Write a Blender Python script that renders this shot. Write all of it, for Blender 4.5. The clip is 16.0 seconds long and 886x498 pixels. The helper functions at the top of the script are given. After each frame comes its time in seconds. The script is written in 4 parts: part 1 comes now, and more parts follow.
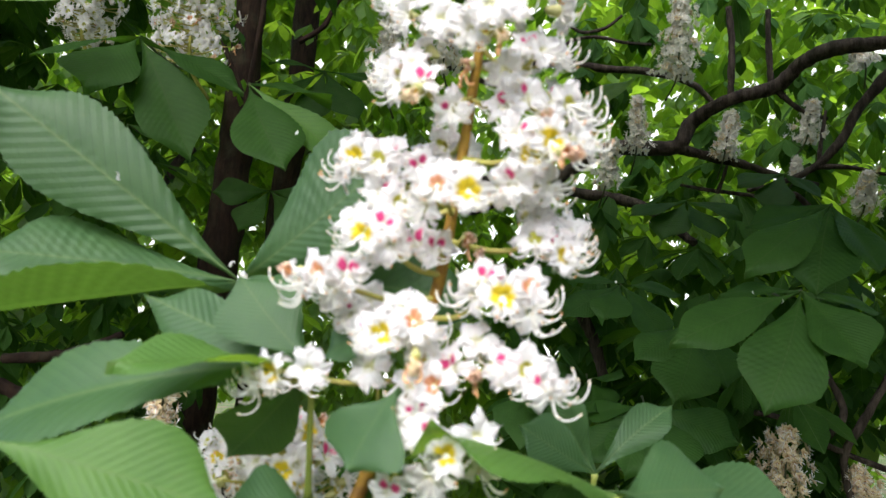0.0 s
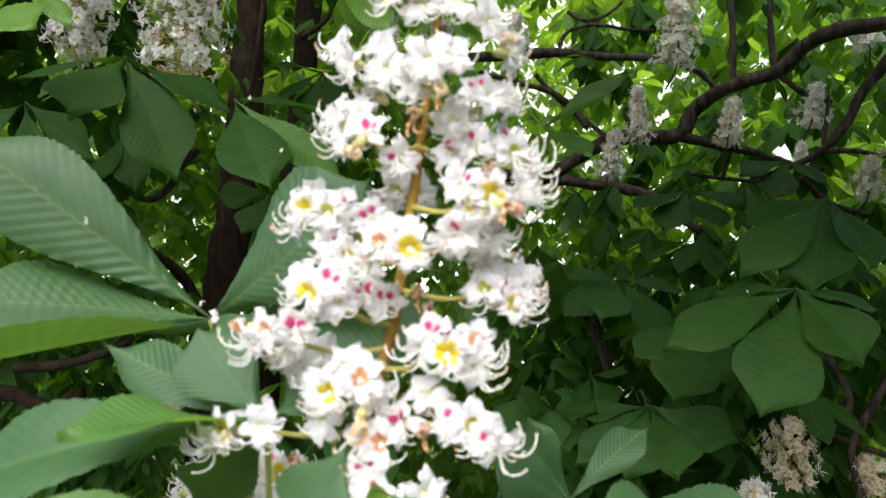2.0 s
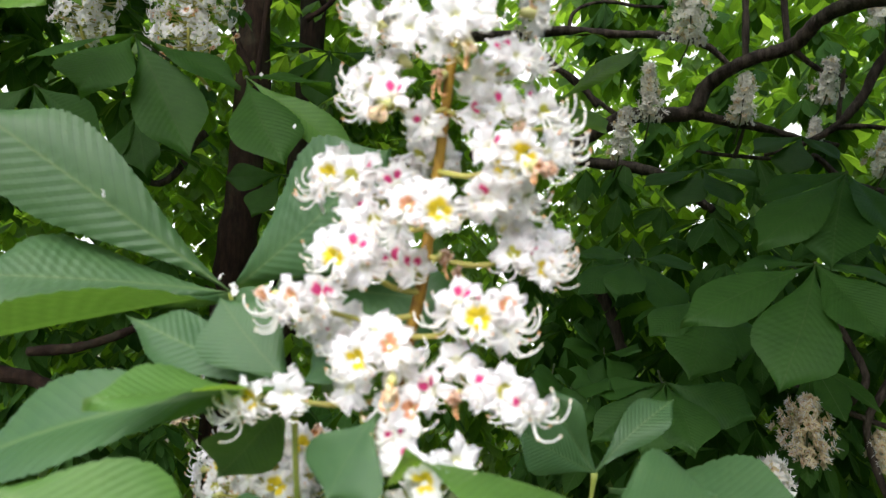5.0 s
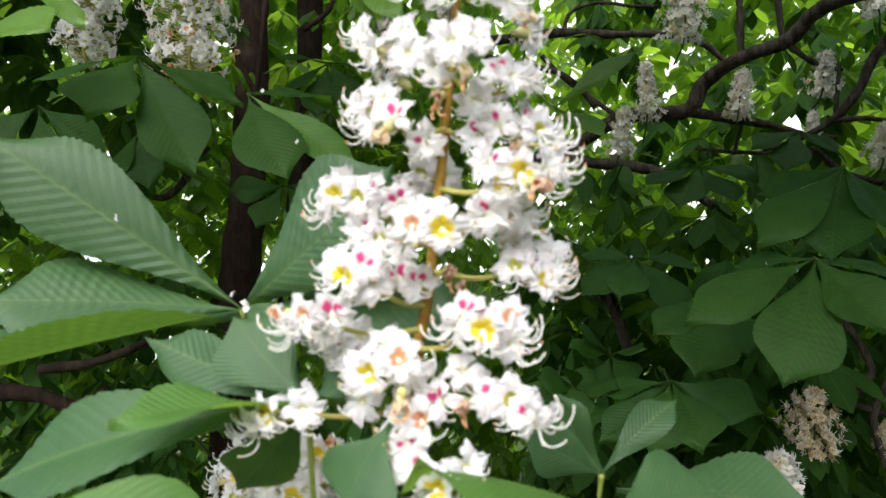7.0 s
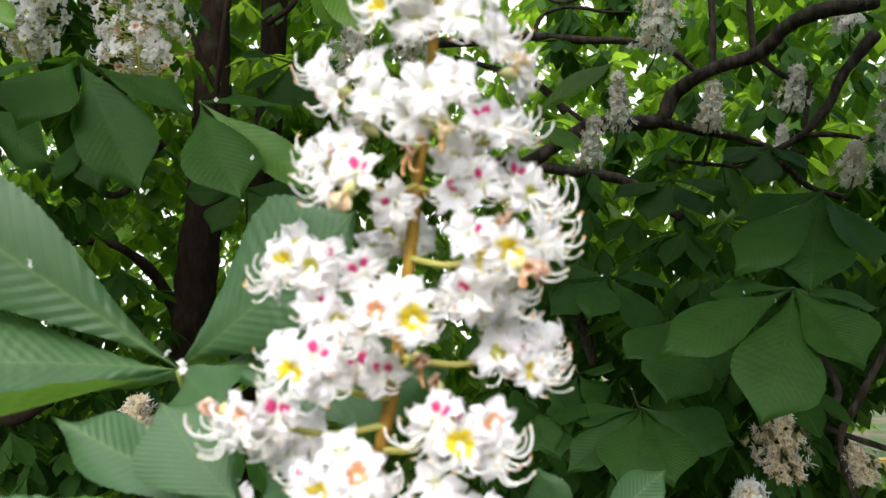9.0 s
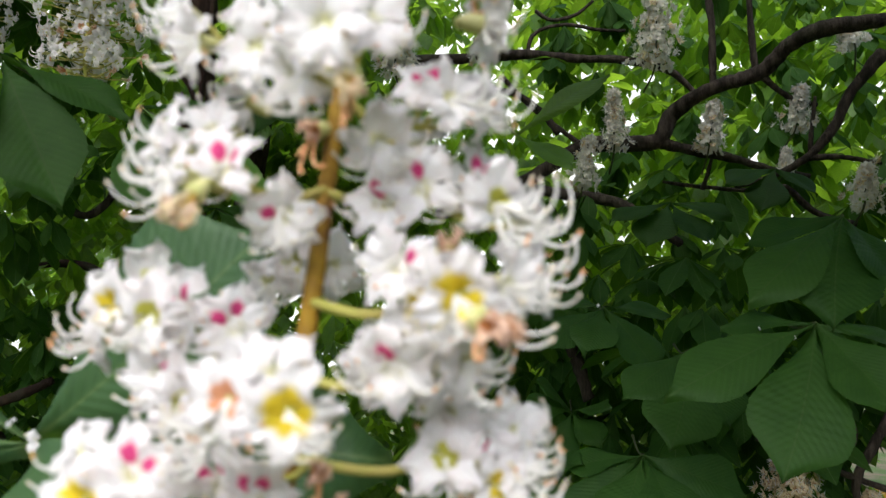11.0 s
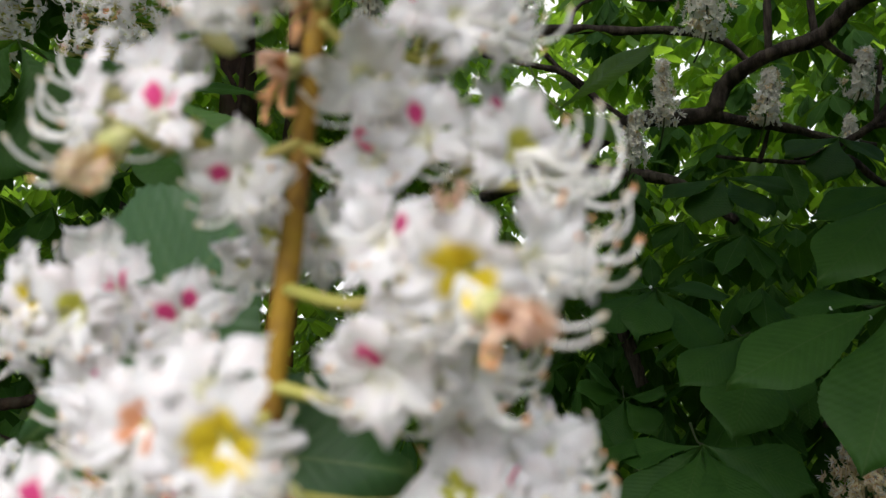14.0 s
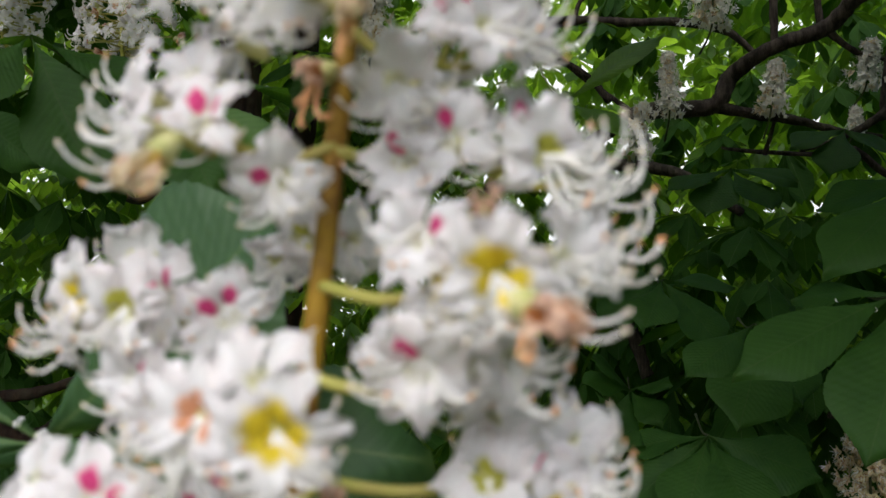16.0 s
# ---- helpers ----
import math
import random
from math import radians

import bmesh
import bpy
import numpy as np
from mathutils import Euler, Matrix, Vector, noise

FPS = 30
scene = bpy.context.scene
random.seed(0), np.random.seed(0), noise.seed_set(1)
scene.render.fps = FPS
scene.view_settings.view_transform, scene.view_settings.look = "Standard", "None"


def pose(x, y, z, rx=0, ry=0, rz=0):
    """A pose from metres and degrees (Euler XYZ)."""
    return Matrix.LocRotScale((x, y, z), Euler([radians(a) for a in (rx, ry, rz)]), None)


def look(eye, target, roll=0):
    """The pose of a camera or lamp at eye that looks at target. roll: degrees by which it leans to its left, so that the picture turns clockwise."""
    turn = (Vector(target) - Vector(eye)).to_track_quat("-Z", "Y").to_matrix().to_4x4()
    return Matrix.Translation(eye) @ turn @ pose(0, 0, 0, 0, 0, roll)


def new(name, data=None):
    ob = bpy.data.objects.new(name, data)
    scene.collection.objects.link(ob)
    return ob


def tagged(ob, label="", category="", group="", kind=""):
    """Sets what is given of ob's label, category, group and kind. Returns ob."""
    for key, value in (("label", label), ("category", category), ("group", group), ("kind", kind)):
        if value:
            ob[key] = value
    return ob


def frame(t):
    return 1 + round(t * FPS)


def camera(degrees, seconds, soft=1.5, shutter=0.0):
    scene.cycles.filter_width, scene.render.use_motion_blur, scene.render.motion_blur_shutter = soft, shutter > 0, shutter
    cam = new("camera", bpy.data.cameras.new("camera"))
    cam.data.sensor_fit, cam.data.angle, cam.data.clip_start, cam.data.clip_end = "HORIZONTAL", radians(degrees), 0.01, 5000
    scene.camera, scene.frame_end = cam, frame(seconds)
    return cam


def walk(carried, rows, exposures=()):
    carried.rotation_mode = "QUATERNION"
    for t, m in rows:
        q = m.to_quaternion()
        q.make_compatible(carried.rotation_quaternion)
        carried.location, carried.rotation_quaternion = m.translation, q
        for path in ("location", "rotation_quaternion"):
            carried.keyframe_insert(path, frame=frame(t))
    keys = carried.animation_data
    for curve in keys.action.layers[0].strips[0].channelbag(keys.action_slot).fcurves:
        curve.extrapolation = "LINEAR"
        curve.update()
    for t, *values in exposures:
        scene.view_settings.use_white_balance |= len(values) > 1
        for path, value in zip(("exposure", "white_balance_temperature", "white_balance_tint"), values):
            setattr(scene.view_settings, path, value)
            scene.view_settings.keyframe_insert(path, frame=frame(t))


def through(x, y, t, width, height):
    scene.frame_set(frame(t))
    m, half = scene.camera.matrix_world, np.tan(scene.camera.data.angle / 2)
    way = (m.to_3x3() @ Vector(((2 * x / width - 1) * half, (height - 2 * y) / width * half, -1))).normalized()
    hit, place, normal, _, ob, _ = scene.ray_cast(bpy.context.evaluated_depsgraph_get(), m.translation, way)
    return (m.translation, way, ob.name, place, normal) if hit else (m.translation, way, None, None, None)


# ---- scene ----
cam = camera(62.0, 16.0, soft=1.4)
# seconds, eye (m), yaw to the left, pitch up, roll (degrees)
ROWS = [
    (0, 0.0470, 0.0644, 1.6188, 5.88, 8.75, 3.13),
    (0.5, 0.0563, 0.0635, 1.6214, 6.19, 9.02, 2.39),
    (1, 0.0575, 0.0614, 1.6419, 6.56, 8.14, 2.03),
    (1.5, 0.0718, 0.0614, 1.6463, 6.89, 7.91, 1.52),
    (2, 0.0739, 0.0625, 1.6473, 6.97, 7.56, 1.58),
    (2.5, 0.0705, 0.0611, 1.6417, 7.00, 7.70, 1.11),
    (3, 0.0694, 0.0630, 1.6462, 6.94, 7.43, 0.98),
    (3.5, 0.0707, 0.0654, 1.6416, 7.30, 7.11, 1.23),
    (4, 0.0616, 0.0687, 1.6338, 6.99, 6.97, 1.53),
    (4.5, 0.0616, 0.0691, 1.6337, 6.90, 6.60, 1.48),
    (4.7, 0.0646, 0.0694, 1.6404, 7.29, 6.27, 1.42),
    (6.8, 0.0629, 0.0605, 1.6363, 7.27, 6.52, -0.13),
    (7, 0.0661, 0.0568, 1.6439, 7.78, 6.53, -0.70),
    (7.5, 0.0600, 0.0517, 1.6508, 7.58, 7.13, -0.27),
    (8, 0.0692, 0.0581, 1.6551, 7.50, 7.38, -0.25),
    (8.5, 0.0733, 0.0799, 1.6745, 7.84, 6.67, -0.35),
    (9, 0.0570, 0.1038, 1.6818, 4.91, 6.12, 0.05),
    (9.2, 0.0593, 0.1076, 1.6793, 3.41, 6.50, 0.20),
    (11.3, 0.0663, 0.2219, 1.6972, 5.04, 8.40, 0.52),
    (11.5, 0.0665, 0.2309, 1.6945, 6.06, 8.82, 0.28),
    (12, 0.0700, 0.2345, 1.6999, 6.94, 9.55, 0.41),
    (12.5, 0.0730, 0.2332, 1.7055, 6.91, 9.23, -0.38),
    (13, 0.0758, 0.2434, 1.7057, 7.86, 6.78, -0.15),
    (13.5, 0.0712, 0.2490, 1.6950, 8.53, 6.52, -1.05),
    (14, 0.0699, 0.2462, 1.6987, 8.13, 6.86, -0.52),
    (14.5, 0.0732, 0.2446, 1.7002, 8.57, 6.65, -1.46),
    (15, 0.0671, 0.2435, 1.6972, 8.83, 6.45, -0.66),
    (15.5, 0.0717, 0.2454, 1.6960, 8.83, 6.39, -0.75),
    (16, 0.0661, 0.2390, 1.6993, 8.41, 6.21, -0.55),
]
# seconds, stops
EXPOSURES = [(0, 1.13), (9.2, 1.11), (11.3, 0.72), (12.5, 0.58), (14, 0.48), (16, 0.34)]


def carried_at(x, y, z, yaw, pitch, roll):
    yaw, pitch = radians(yaw), radians(pitch)
    ahead = Vector((-math.sin(yaw) * math.cos(pitch), math.cos(yaw) * math.cos(pitch), math.sin(pitch)))
    return look((x, y, z), Vector((x, y, z)) + ahead, roll)


walk(cam, [(t, carried_at(*row)) for t, *row in ROWS], EXPOSURES)
# ---- end of camera ----

# ---- light ----
cam.data.dof.use_dof, cam.data.dof.focus_distance, cam.data.dof.aperture_fstop = True, 1.4, 15.5

SUN_HIGH, SUN_ROUND = 45.0, 190.0
world = bpy.data.worlds.new("sky")
scene.world = world
world.use_nodes = True
wn = world.node_tree.nodes
sky = wn.new("ShaderNodeTexSky")
sky.sky_type, sky.sun_disc = "NISHITA", False
sky.sun_elevation, sky.sun_rotation = radians(SUN_HIGH), radians(SUN_ROUND)
sky.air_density, sky.dust_density, sky.ozone_density = 1.0, 2.0, 1.0
world.node_tree.links.new(sky.outputs["Color"], wn["Background"].inputs["Color"])
wn["Background"].inputs["Strength"].default_value = 0.12

sun = new("sun", bpy.data.lights.new("sun", "SUN"))
sun.data.energy, sun.data.angle, sun.data.color = 4.5, radians(75), (0.97, 0.972, 0.98)
sun_way = Vector((math.sin(radians(SUN_ROUND)) * math.cos(radians(SUN_HIGH)), math.cos(radians(SUN_ROUND)) * math.cos(radians(SUN_HIGH)), math.sin(radians(SUN_HIGH))))
sun.matrix_world = look(sun_way * 30, (0, 0, 0))


# ---- materials ----
class Nodes:
    """A short way to write a node tree."""

    def __init__(self, name):
        self.mat = bpy.data.materials.new(name)
        self.mat.use_nodes = True
        self.tree = self.mat.node_tree
        self.bsdf = self.tree.nodes["Principled BSDF"]
        self.out = self.tree.nodes["Material Output"]

    def put(self, socket, value):
        if isinstance(value, bpy.types.NodeSocket):
            self.tree.links.new(value, socket)
        elif isinstance(value, tuple) and len(value) == 3 and len(socket.default_value) == 4:
            socket.default_value = (*value, 1)
        else:
            socket.default_value = value

    def math(self, op, a, b=0.0, clamp=False):
        n = self.tree.nodes.new("ShaderNodeMath")
        n.operation, n.use_clamp = op, clamp
        self.put(n.inputs[0], a), self.put(n.inputs[1], b)
        return n.outputs[0]

    def noise(self, scale, detail=3.0, rough=0.55, at=None):
        n = self.tree.nodes.new("ShaderNodeTexNoise")
        n.inputs["Scale"].default_value, n.inputs["Detail"].default_value, n.inputs["Roughness"].default_value = scale, detail, rough
        if at is not None:
            self.tree.links.new(at, n.inputs["Vector"])
        return n.outputs["Fac"]

    def coords(self, which):
        return self.tree.nodes.new("ShaderNodeTexCoord").outputs[which]

    def mix(self, fac, a, b):
        n = self.tree.nodes.new("ShaderNodeMix")
        n.data_type = "RGBA"
        self.put(n.inputs[0], fac), self.put(n.inputs[6], a), self.put(n.inputs[7], b)
        return n.outputs[2]

    def span(self, value, low, high):
        n = self.tree.nodes.new("ShaderNodeMapRange")
        n.interpolation_type = "SMOOTHSTEP"
        self.put(n.inputs["Value"], value)
        n.inputs["From Min"].default_value, n.inputs["From Max"].default_value = low, high
        return n.outputs["Result"]

    def bump(self, height, distance, strength=1.0):
        n = self.tree.nodes.new("ShaderNodeBump")
        n.inputs["Strength"].default_value, n.inputs["Distance"].default_value = strength, distance
        self.put(n.inputs["Height"], height)
        return n.outputs["Normal"]

    def base(self, colour, rough, bump=None, spec=0.5, through=0.0, through_colour=None):
        b = self.bsdf.inputs
        self.put(b["Base Color"], colour), self.put(b["Roughness"], rough)
        b["Specular IOR Level"].default_value = spec
        if bump is not None:
            self.tree.links.new(bump, b["Normal"])
        if through > 0:
            t = self.tree.nodes.new("ShaderNodeBsdfTranslucent")
            self.put(t.inputs["Color"], through_colour if through_colour is not None else colour)
            if bump is not None:
                self.tree.links.new(bump, t.inputs["Normal"])
            m = self.tree.nodes.new("ShaderNodeMixShader")
            m.inputs[0].default_value = through
            self.tree.links.new(self.bsdf.outputs[0], m.inputs[1]), self.tree.links.new(t.outputs[0], m.inputs[2])
            self.tree.links.new(m.outputs[0], self.out.inputs["Surface"])
        return self.mat


def leaf_material(name, dark, light, rough, through, glow, island=False, veins=21.0, mark=1.0, spec=0.45):
    """A leaflet: colour mottled at two scales, pale midrib, side veins and painted pleat shading by its own length and
    breadth.
    """
    n = Nodes(name)
    uv = n.coords("UV")
    split = n.tree.nodes.new("ShaderNodeSeparateXYZ")
    n.tree.links.new(uv, split.inputs[0])
    across = n.math("ABSOLUTE", n.math("SUBTRACT", split.outputs[0], 0.5))
    along = split.outputs[1]
    wave = n.math("ABSOLUTE", n.math("SUBTRACT", n.math("FRACT", n.math("MULTIPLY", n.math("SUBTRACT", along, n.math("MULTIPLY", across, 0.95)), veins)), 0.5))
    side = n.span(wave, 0.44, 0.5)
    rib = n.math("SUBTRACT", 1.0, n.span(across, 0.002, 0.007))
    place = n.coords("Object")
    mottle = n.span(n.noise(38.0, 4.0, 0.6, place), 0.3, 0.7)
    fine = n.noise(420.0, 2.0, 0.5, place)
    if island:
        lot = n.tree.nodes.new("ShaderNodeNewGeometry").outputs["Random Per Island"]
    else:
        lot = n.tree.nodes.new("ShaderNodeObjectInfo").outputs["Random"]
    tone = n.math("ADD", n.math("MULTIPLY", mottle, 0.45), n.math("MULTIPLY", lot, 0.55))
    colour = n.mix(tone, dark, light)
    colour = n.mix(n.math("MULTIPLY", n.span(fine, 0.62, 0.75), 0.25), colour, (0.10, 0.13, 0.03))
    # dark lines along the side veins: shading of the pleats painted into the colour
    colour = n.mix(n.math("MULTIPLY", n.span(wave, 0.39, 0.5), 0.26 * mark), colour, tuple(0.6 * c for c in dark))
    colour = n.mix(n.math("MULTIPLY", rib, 0.38 * mark), colour, (0.17, 0.25, 0.08) if mark > 0.7 else (0.09, 0.14, 0.04))
    passing = n.mix(tone, glow, tuple(1.35 * c for c in glow))
    passing = n.mix(n.math("MULTIPLY", n.math("MAXIMUM", side, rib), 0.4), passing, (0.10, 0.14, 0.02))
    relief = n.math("ADD", n.math("MULTIPLY", wave, -1.0), n.math("ADD", n.math("MULTIPLY", fine, 0.25), n.math("MULTIPLY", n.noise(150.0, 3.0, 0.6, place), 0.5)))
    return n.base(colour, rough, n.bump(relief, 0.0012, 0.34), spec, through, passing)


def bark_material(name, dark, light):
    n = Nodes(name)
    place = n.coords("Object")
    long = n.tree.nodes.new("ShaderNodeMapping")
    long.inputs["Scale"].default_value = (1.0, 1.0, 0.22)
    n.tree.links.new(place, long.inputs["Vector"])
    big, ridges, fine = n.noise(7.0, 4.0, 0.6, place), n.noise(60.0, 6.0, 0.7, long.outputs["Vector"]), n.noise(300.0, 3.0, 0.6, place)
    colour = n.mix(n.span(ridges, 0.35, 0.7), dark, light)
    colour = n.mix(n.math("MULTIPLY", n.span(big, 0.5, 0.75), 0.5), colour, (0.055, 0.06, 0.035))
    height = n.math("ADD", ridges, n.math("MULTIPLY", fine, 0.4))
    return n.base(colour, 0.85, n.bump(height, 0.010, 1.0), 0.12)


def petal_material(name, blotch, reach, ageing=0.10, centre=0.15, pale=(0.90, 0.88, 0.89), grey=(0.86, 0.81, 0.82)):
    """White crinkled petal with a blotch near its claw."""
    n = Nodes(name)
    split = n.tree.nodes.new("ShaderNodeSeparateXYZ")
    n.tree.links.new(n.coords("UV"), split.inputs[0])
    across, along = n.math("SUBTRACT", split.outputs[0], 0.5), split.outputs[1]
    place = n.coords("Object")
    rough_edge = n.math("MULTIPLY", n.math("SUBTRACT", n.noise(260.0, 2.0, 0.5, place), 0.5), 0.16)
    dx, dy = n.math("MULTIPLY", across, 0.9), n.math("MULTIPLY", n.math("SUBTRACT", along, centre), 0.85)
    far = n.math("ADD", n.math("SQRT", n.math("ADD", n.math("MULTIPLY", dx, dx), n.math("MULTIPLY", dy, dy))), rough_edge)
    lot = n.tree.nodes.new("ShaderNodeObjectInfo").outputs["Random"]
    far = n.math("ADD", far, n.math("MULTIPLY", lot, reach * 0.3))
    spot = n.math("SUBTRACT", 1.0, n.span(far, reach * 0.7, reach * 1.2))
    white = n.mix(n.span(n.noise(70.0, 3.0, 0.6, place), 0.4, 0.75), pale, grey)
    white = n.mix(n.math("MULTIPLY", n.span(n.noise(160.0, 3.0, 0.6, place), 0.50, 0.75), ageing * 1.6), white, (0.78, 0.56, 0.52))
    claw = n.math("SUBTRACT", 1.0, n.span(along, 0.05, 0.3))
    white = n.mix(n.math("MULTIPLY", claw, 0.5), white, (0.72, 0.72, 0.35))
    colour = n.mix(spot, white, n.mix(lot, blotch, tuple(0.72 * c for c in blotch)))
    return n.base(colour, 0.65, n.bump(n.noise(500.0, 3.0, 0.6, place), 0.0006, 0.6), 0.12, 0.48)


def plain(name, a, b, scale, rough, through=0.0, relief=0.0005):
    n = Nodes(name)
    place = n.coords("Object")
    v = n.noise(scale, 4.0, 0.6, place)
    return n.base(n.mix(n.span(v, 0.32, 0.68), a, b), rough, n.bump(n.noise(scale * 5, 3.0, 0.6, place), relief, 0.6), 0.4, through)


LEAF_NEAR = leaf_material("leaf_near", (0.032, 0.080, 0.030), (0.052, 0.106, 0.040), 0.48, 0.24, (0.15, 0.31, 0.03), spec=0.30)
# brighter copy of the near leaf: light on and through the blade is painted in
LEAF_LIT = leaf_material("leaf_lit", (0.052, 0.125, 0.026), (0.080, 0.165, 0.036), 0.5, 0.34, (0.24, 0.42, 0.03), spec=0.25)
LEAF_YOUNG = leaf_material("leaf_young", (0.078, 0.175, 0.022), (0.115, 0.235, 0.030), 0.5, 0.35, (0.28, 0.42, 0.03))
# darkened copies of the near leaf: the crown's shade is put into the colour
LEAF_SHADE_TONED = leaf_material("leaf_shade_toned", (0.012, 0.041, 0.0055), (0.026, 0.070, 0.010), 0.6, 0.20, (0.07, 0.19, 0.010), mark=0.5, spec=0.16)
LEAF_HANGING_SHADED = leaf_material("leaf_hanging_shaded", (0.012, 0.040, 0.0055), (0.024, 0.064, 0.010), 0.6, 0.26, (0.09, 0.23, 0.012), mark=0.45, spec=0.14)
# lit copy: tones from shadow dark to sunlit bright are painted per leaf
LEAF_CROWN_LIT = leaf_material("leaf_crown_lit", (0.016, 0.048, 0.010), (0.085, 0.160, 0.028), 0.55, 0.54, (0.30, 0.50, 0.030), True, 14.0)
# shaded copy of the crown leaf, with the inner gloom in its base colour
LEAF_INNER_SHADED = leaf_material("leaf_inner_shaded", (0.012, 0.042, 0.008), (0.032, 0.080, 0.014), 0.62, 0.28, (0.11, 0.24, 0.012), True, 14.0, spec=0.06)
BARK = bark_material("bark", (0.011, 0.006, 0.004), (0.032, 0.018, 0.011))
BOUGH_BARK = bark_material("bough_bark", (0.018, 0.014, 0.011), (0.085, 0.066, 0.052))
PETAL = {
    "Y": petal_material("petal_yellow_eye", (0.96, 0.74, 0.05), 0.43, 0.05, 0.12),
    "P": petal_material("petal_pink_eye", (0.90, 0.09, 0.30), 0.25, 0.08, 0.38),
    "O": petal_material("petal_orange_eye", (0.90, 0.42, 0.24), 0.28, 0.10, 0.12),
    "W": petal_material("petal_white", (0.80, 0.78, 0.52), 0.12, 0.12, 0.0),
    "G": petal_material("petal_green_eye", (0.62, 0.60, 0.10), 0.26, 0.12, 0.08),
    "D": petal_material("petal_withered", (0.50, 0.20, 0.07), 0.34, 0.8, 0.4, (0.82, 0.60, 0.44), (0.62, 0.33, 0.17)),
    "B": petal_material("petal_closed", (0.80, 0.58, 0.16), 0.34, 0.6, 0.15, (0.86, 0.76, 0.52), (0.72, 0.46, 0.28)),
}
STAMEN = plain("stamen_white", (0.91, 0.90, 0.88), (0.85, 0.82, 0.76), 220, 0.6, 0.25)
ANTHER = plain("anther_rust", (0.66, 0.30, 0.12), (0.80, 0.50, 0.26), 400, 0.7)
OLD_ANTHER = plain("anther_pale", (0.72, 0.60, 0.42), (0.80, 0.74, 0.62), 400, 0.7)
CALYX = plain("calyx_green", (0.46, 0.47, 0.16), (0.66, 0.62, 0.30), 160, 0.6, 0.15)
RACHIS_SKIN = plain("rachis_skin", (0.29, 0.165, 0.008), (0.14, 0.062, 0.006), 90, 0.7)
STALK = plain("stalk_green", (0.36, 0.36, 0.07), (0.42, 0.36, 0.10), 120, 0.55, 0.1)
PETIOLE = plain("petiole_green", (0.17, 0.24, 0.045), (0.26, 0.29, 0.06), 80, 0.5, 0.1)
# the green stalk again, darkened in its colour for leaves and spikes in shade
SHADED_PETIOLE = plain("petiole_shaded", (0.035, 0.05, 0.016), (0.055, 0.065, 0.02), 80, 0.6)
OLD_BLOOM = {
    "pale": petal_material("old_petal_pale", (0.80, 0.62, 0.28), 0.18, 0.15, 0.1, (0.88, 0.86, 0.80), (0.84, 0.78, 0.68)),
    "dull": petal_material("old_petal_dull", (0.52, 0.30, 0.16), 0.26, 0.6, 0.2, (0.80, 0.69, 0.44), (0.64, 0.50, 0.28)),
}


def ground_material():
    n = Nodes("ground_cover")
    place = n.coords("Object")
    grass, dirt, fine = n.noise(1.6, 5.0, 0.6, place), n.noise(14.0, 4.0, 0.6, place), n.noise(120.0, 3.0, 0.6, place)
    green = n.mix(fine, (0.035, 0.075, 0.018), (0.085, 0.135, 0.035))
    soil = n.mix(dirt, (0.10, 0.075, 0.05), (0.19, 0.15, 0.105))
    return n.base(n.mix(n.span(grass, 0.45, 0.6), green, soil), 0.9, n.bump(fine, 0.02, 0.8), 0.2)


# ---- small makers ----
def mesh_of(name, verts, faces, mats, uvs=None, smooth=True, which=None):
    me = bpy.data.meshes.new(name)
    me.from_pydata(verts, [], faces)
    for m in mats:
        me.materials.append(m)
    if smooth:
        me.polygons.foreach_set("use_smooth", [True] * len(me.polygons))
    if which is not None:
        me.polygons.foreach_set("material_index", which)
    if uvs is not None:
        layer = me.uv_layers.new(name="UVMap")
        loops = np.empty(len(me.loops), int)
        me.loops.foreach_get("vertex_index", loops)
        layer.data.foreach_set("uv", np.asarray(uvs, float)[loops].ravel())
    me.update()
    return me


def part(name, me, parent, label="", m=None):
    ob = new(name, me)
    ob.parent = parent
    if m is not None:
        ob.matrix_basis = m
    return tagged(ob, label) if label else ob


def thing(name, label, category, at=(0, 0, 0), group="", kind=""):
    ob = new(name)
    ob.empty_display_size = 0.02
    ob.matrix_basis = Matrix.Translation(at)
    return tagged(ob, label, category, group, kind)


def spline(points, steps):
    """A smooth line through the points (Catmull-Rom)."""
    p = [Vector(q) for q in points]
    p = [2 * p[0] - p[1], *p, 2 * p[-1] - p[-2]]
    line = []
    for a, b, c, d in zip(p, p[1:], p[2:], p[3:]):
        for k in range(steps):
            t = k / steps
            line.append(0.5 * (2 * b + (c - a) * t + (2 * a - 5 * b + 4 * c - d) * t * t + (3 * b - a - 3 * c + d) * t**3))
    return [*line, p[-2]]


def tube(line, radius, sides=8, knobs=0.0, rng=None):
    """Verts and faces of a closed tube along a line; radius is a function of 0..1."""
    verts, faces = [], []
    count = len(line)
    a = (line[1] - line[0]).orthogonal().normalized()
    for n, p in enumerate(line):
        way = (line[min(n + 1, count - 1)] - line[max(n - 1, 0)]).normalized()
        a = (a - way * way.dot(a)).normalized()
        b = way.cross(a)
        r = radius(n / (count - 1))
        for k in range(sides):
            turn = 2 * math.pi * k / sides
            rr = r * (1 + (knobs * rng.uniform(-1, 1) if knobs else 0))
            verts.append(p + rr * (math.cos(turn) * a + math.sin(turn) * b))
    for n in range(count - 1):
        for k in range(sides):
            j = (k + 1) % sides
            faces.append((n * sides + k, n * sides + j, (n + 1) * sides + j, (n + 1) * sides + k))
    faces.append(tuple(range(sides))[::-1])
    faces.append(tuple((count - 1) * sides + k for k in range(sides)))
    return verts, faces


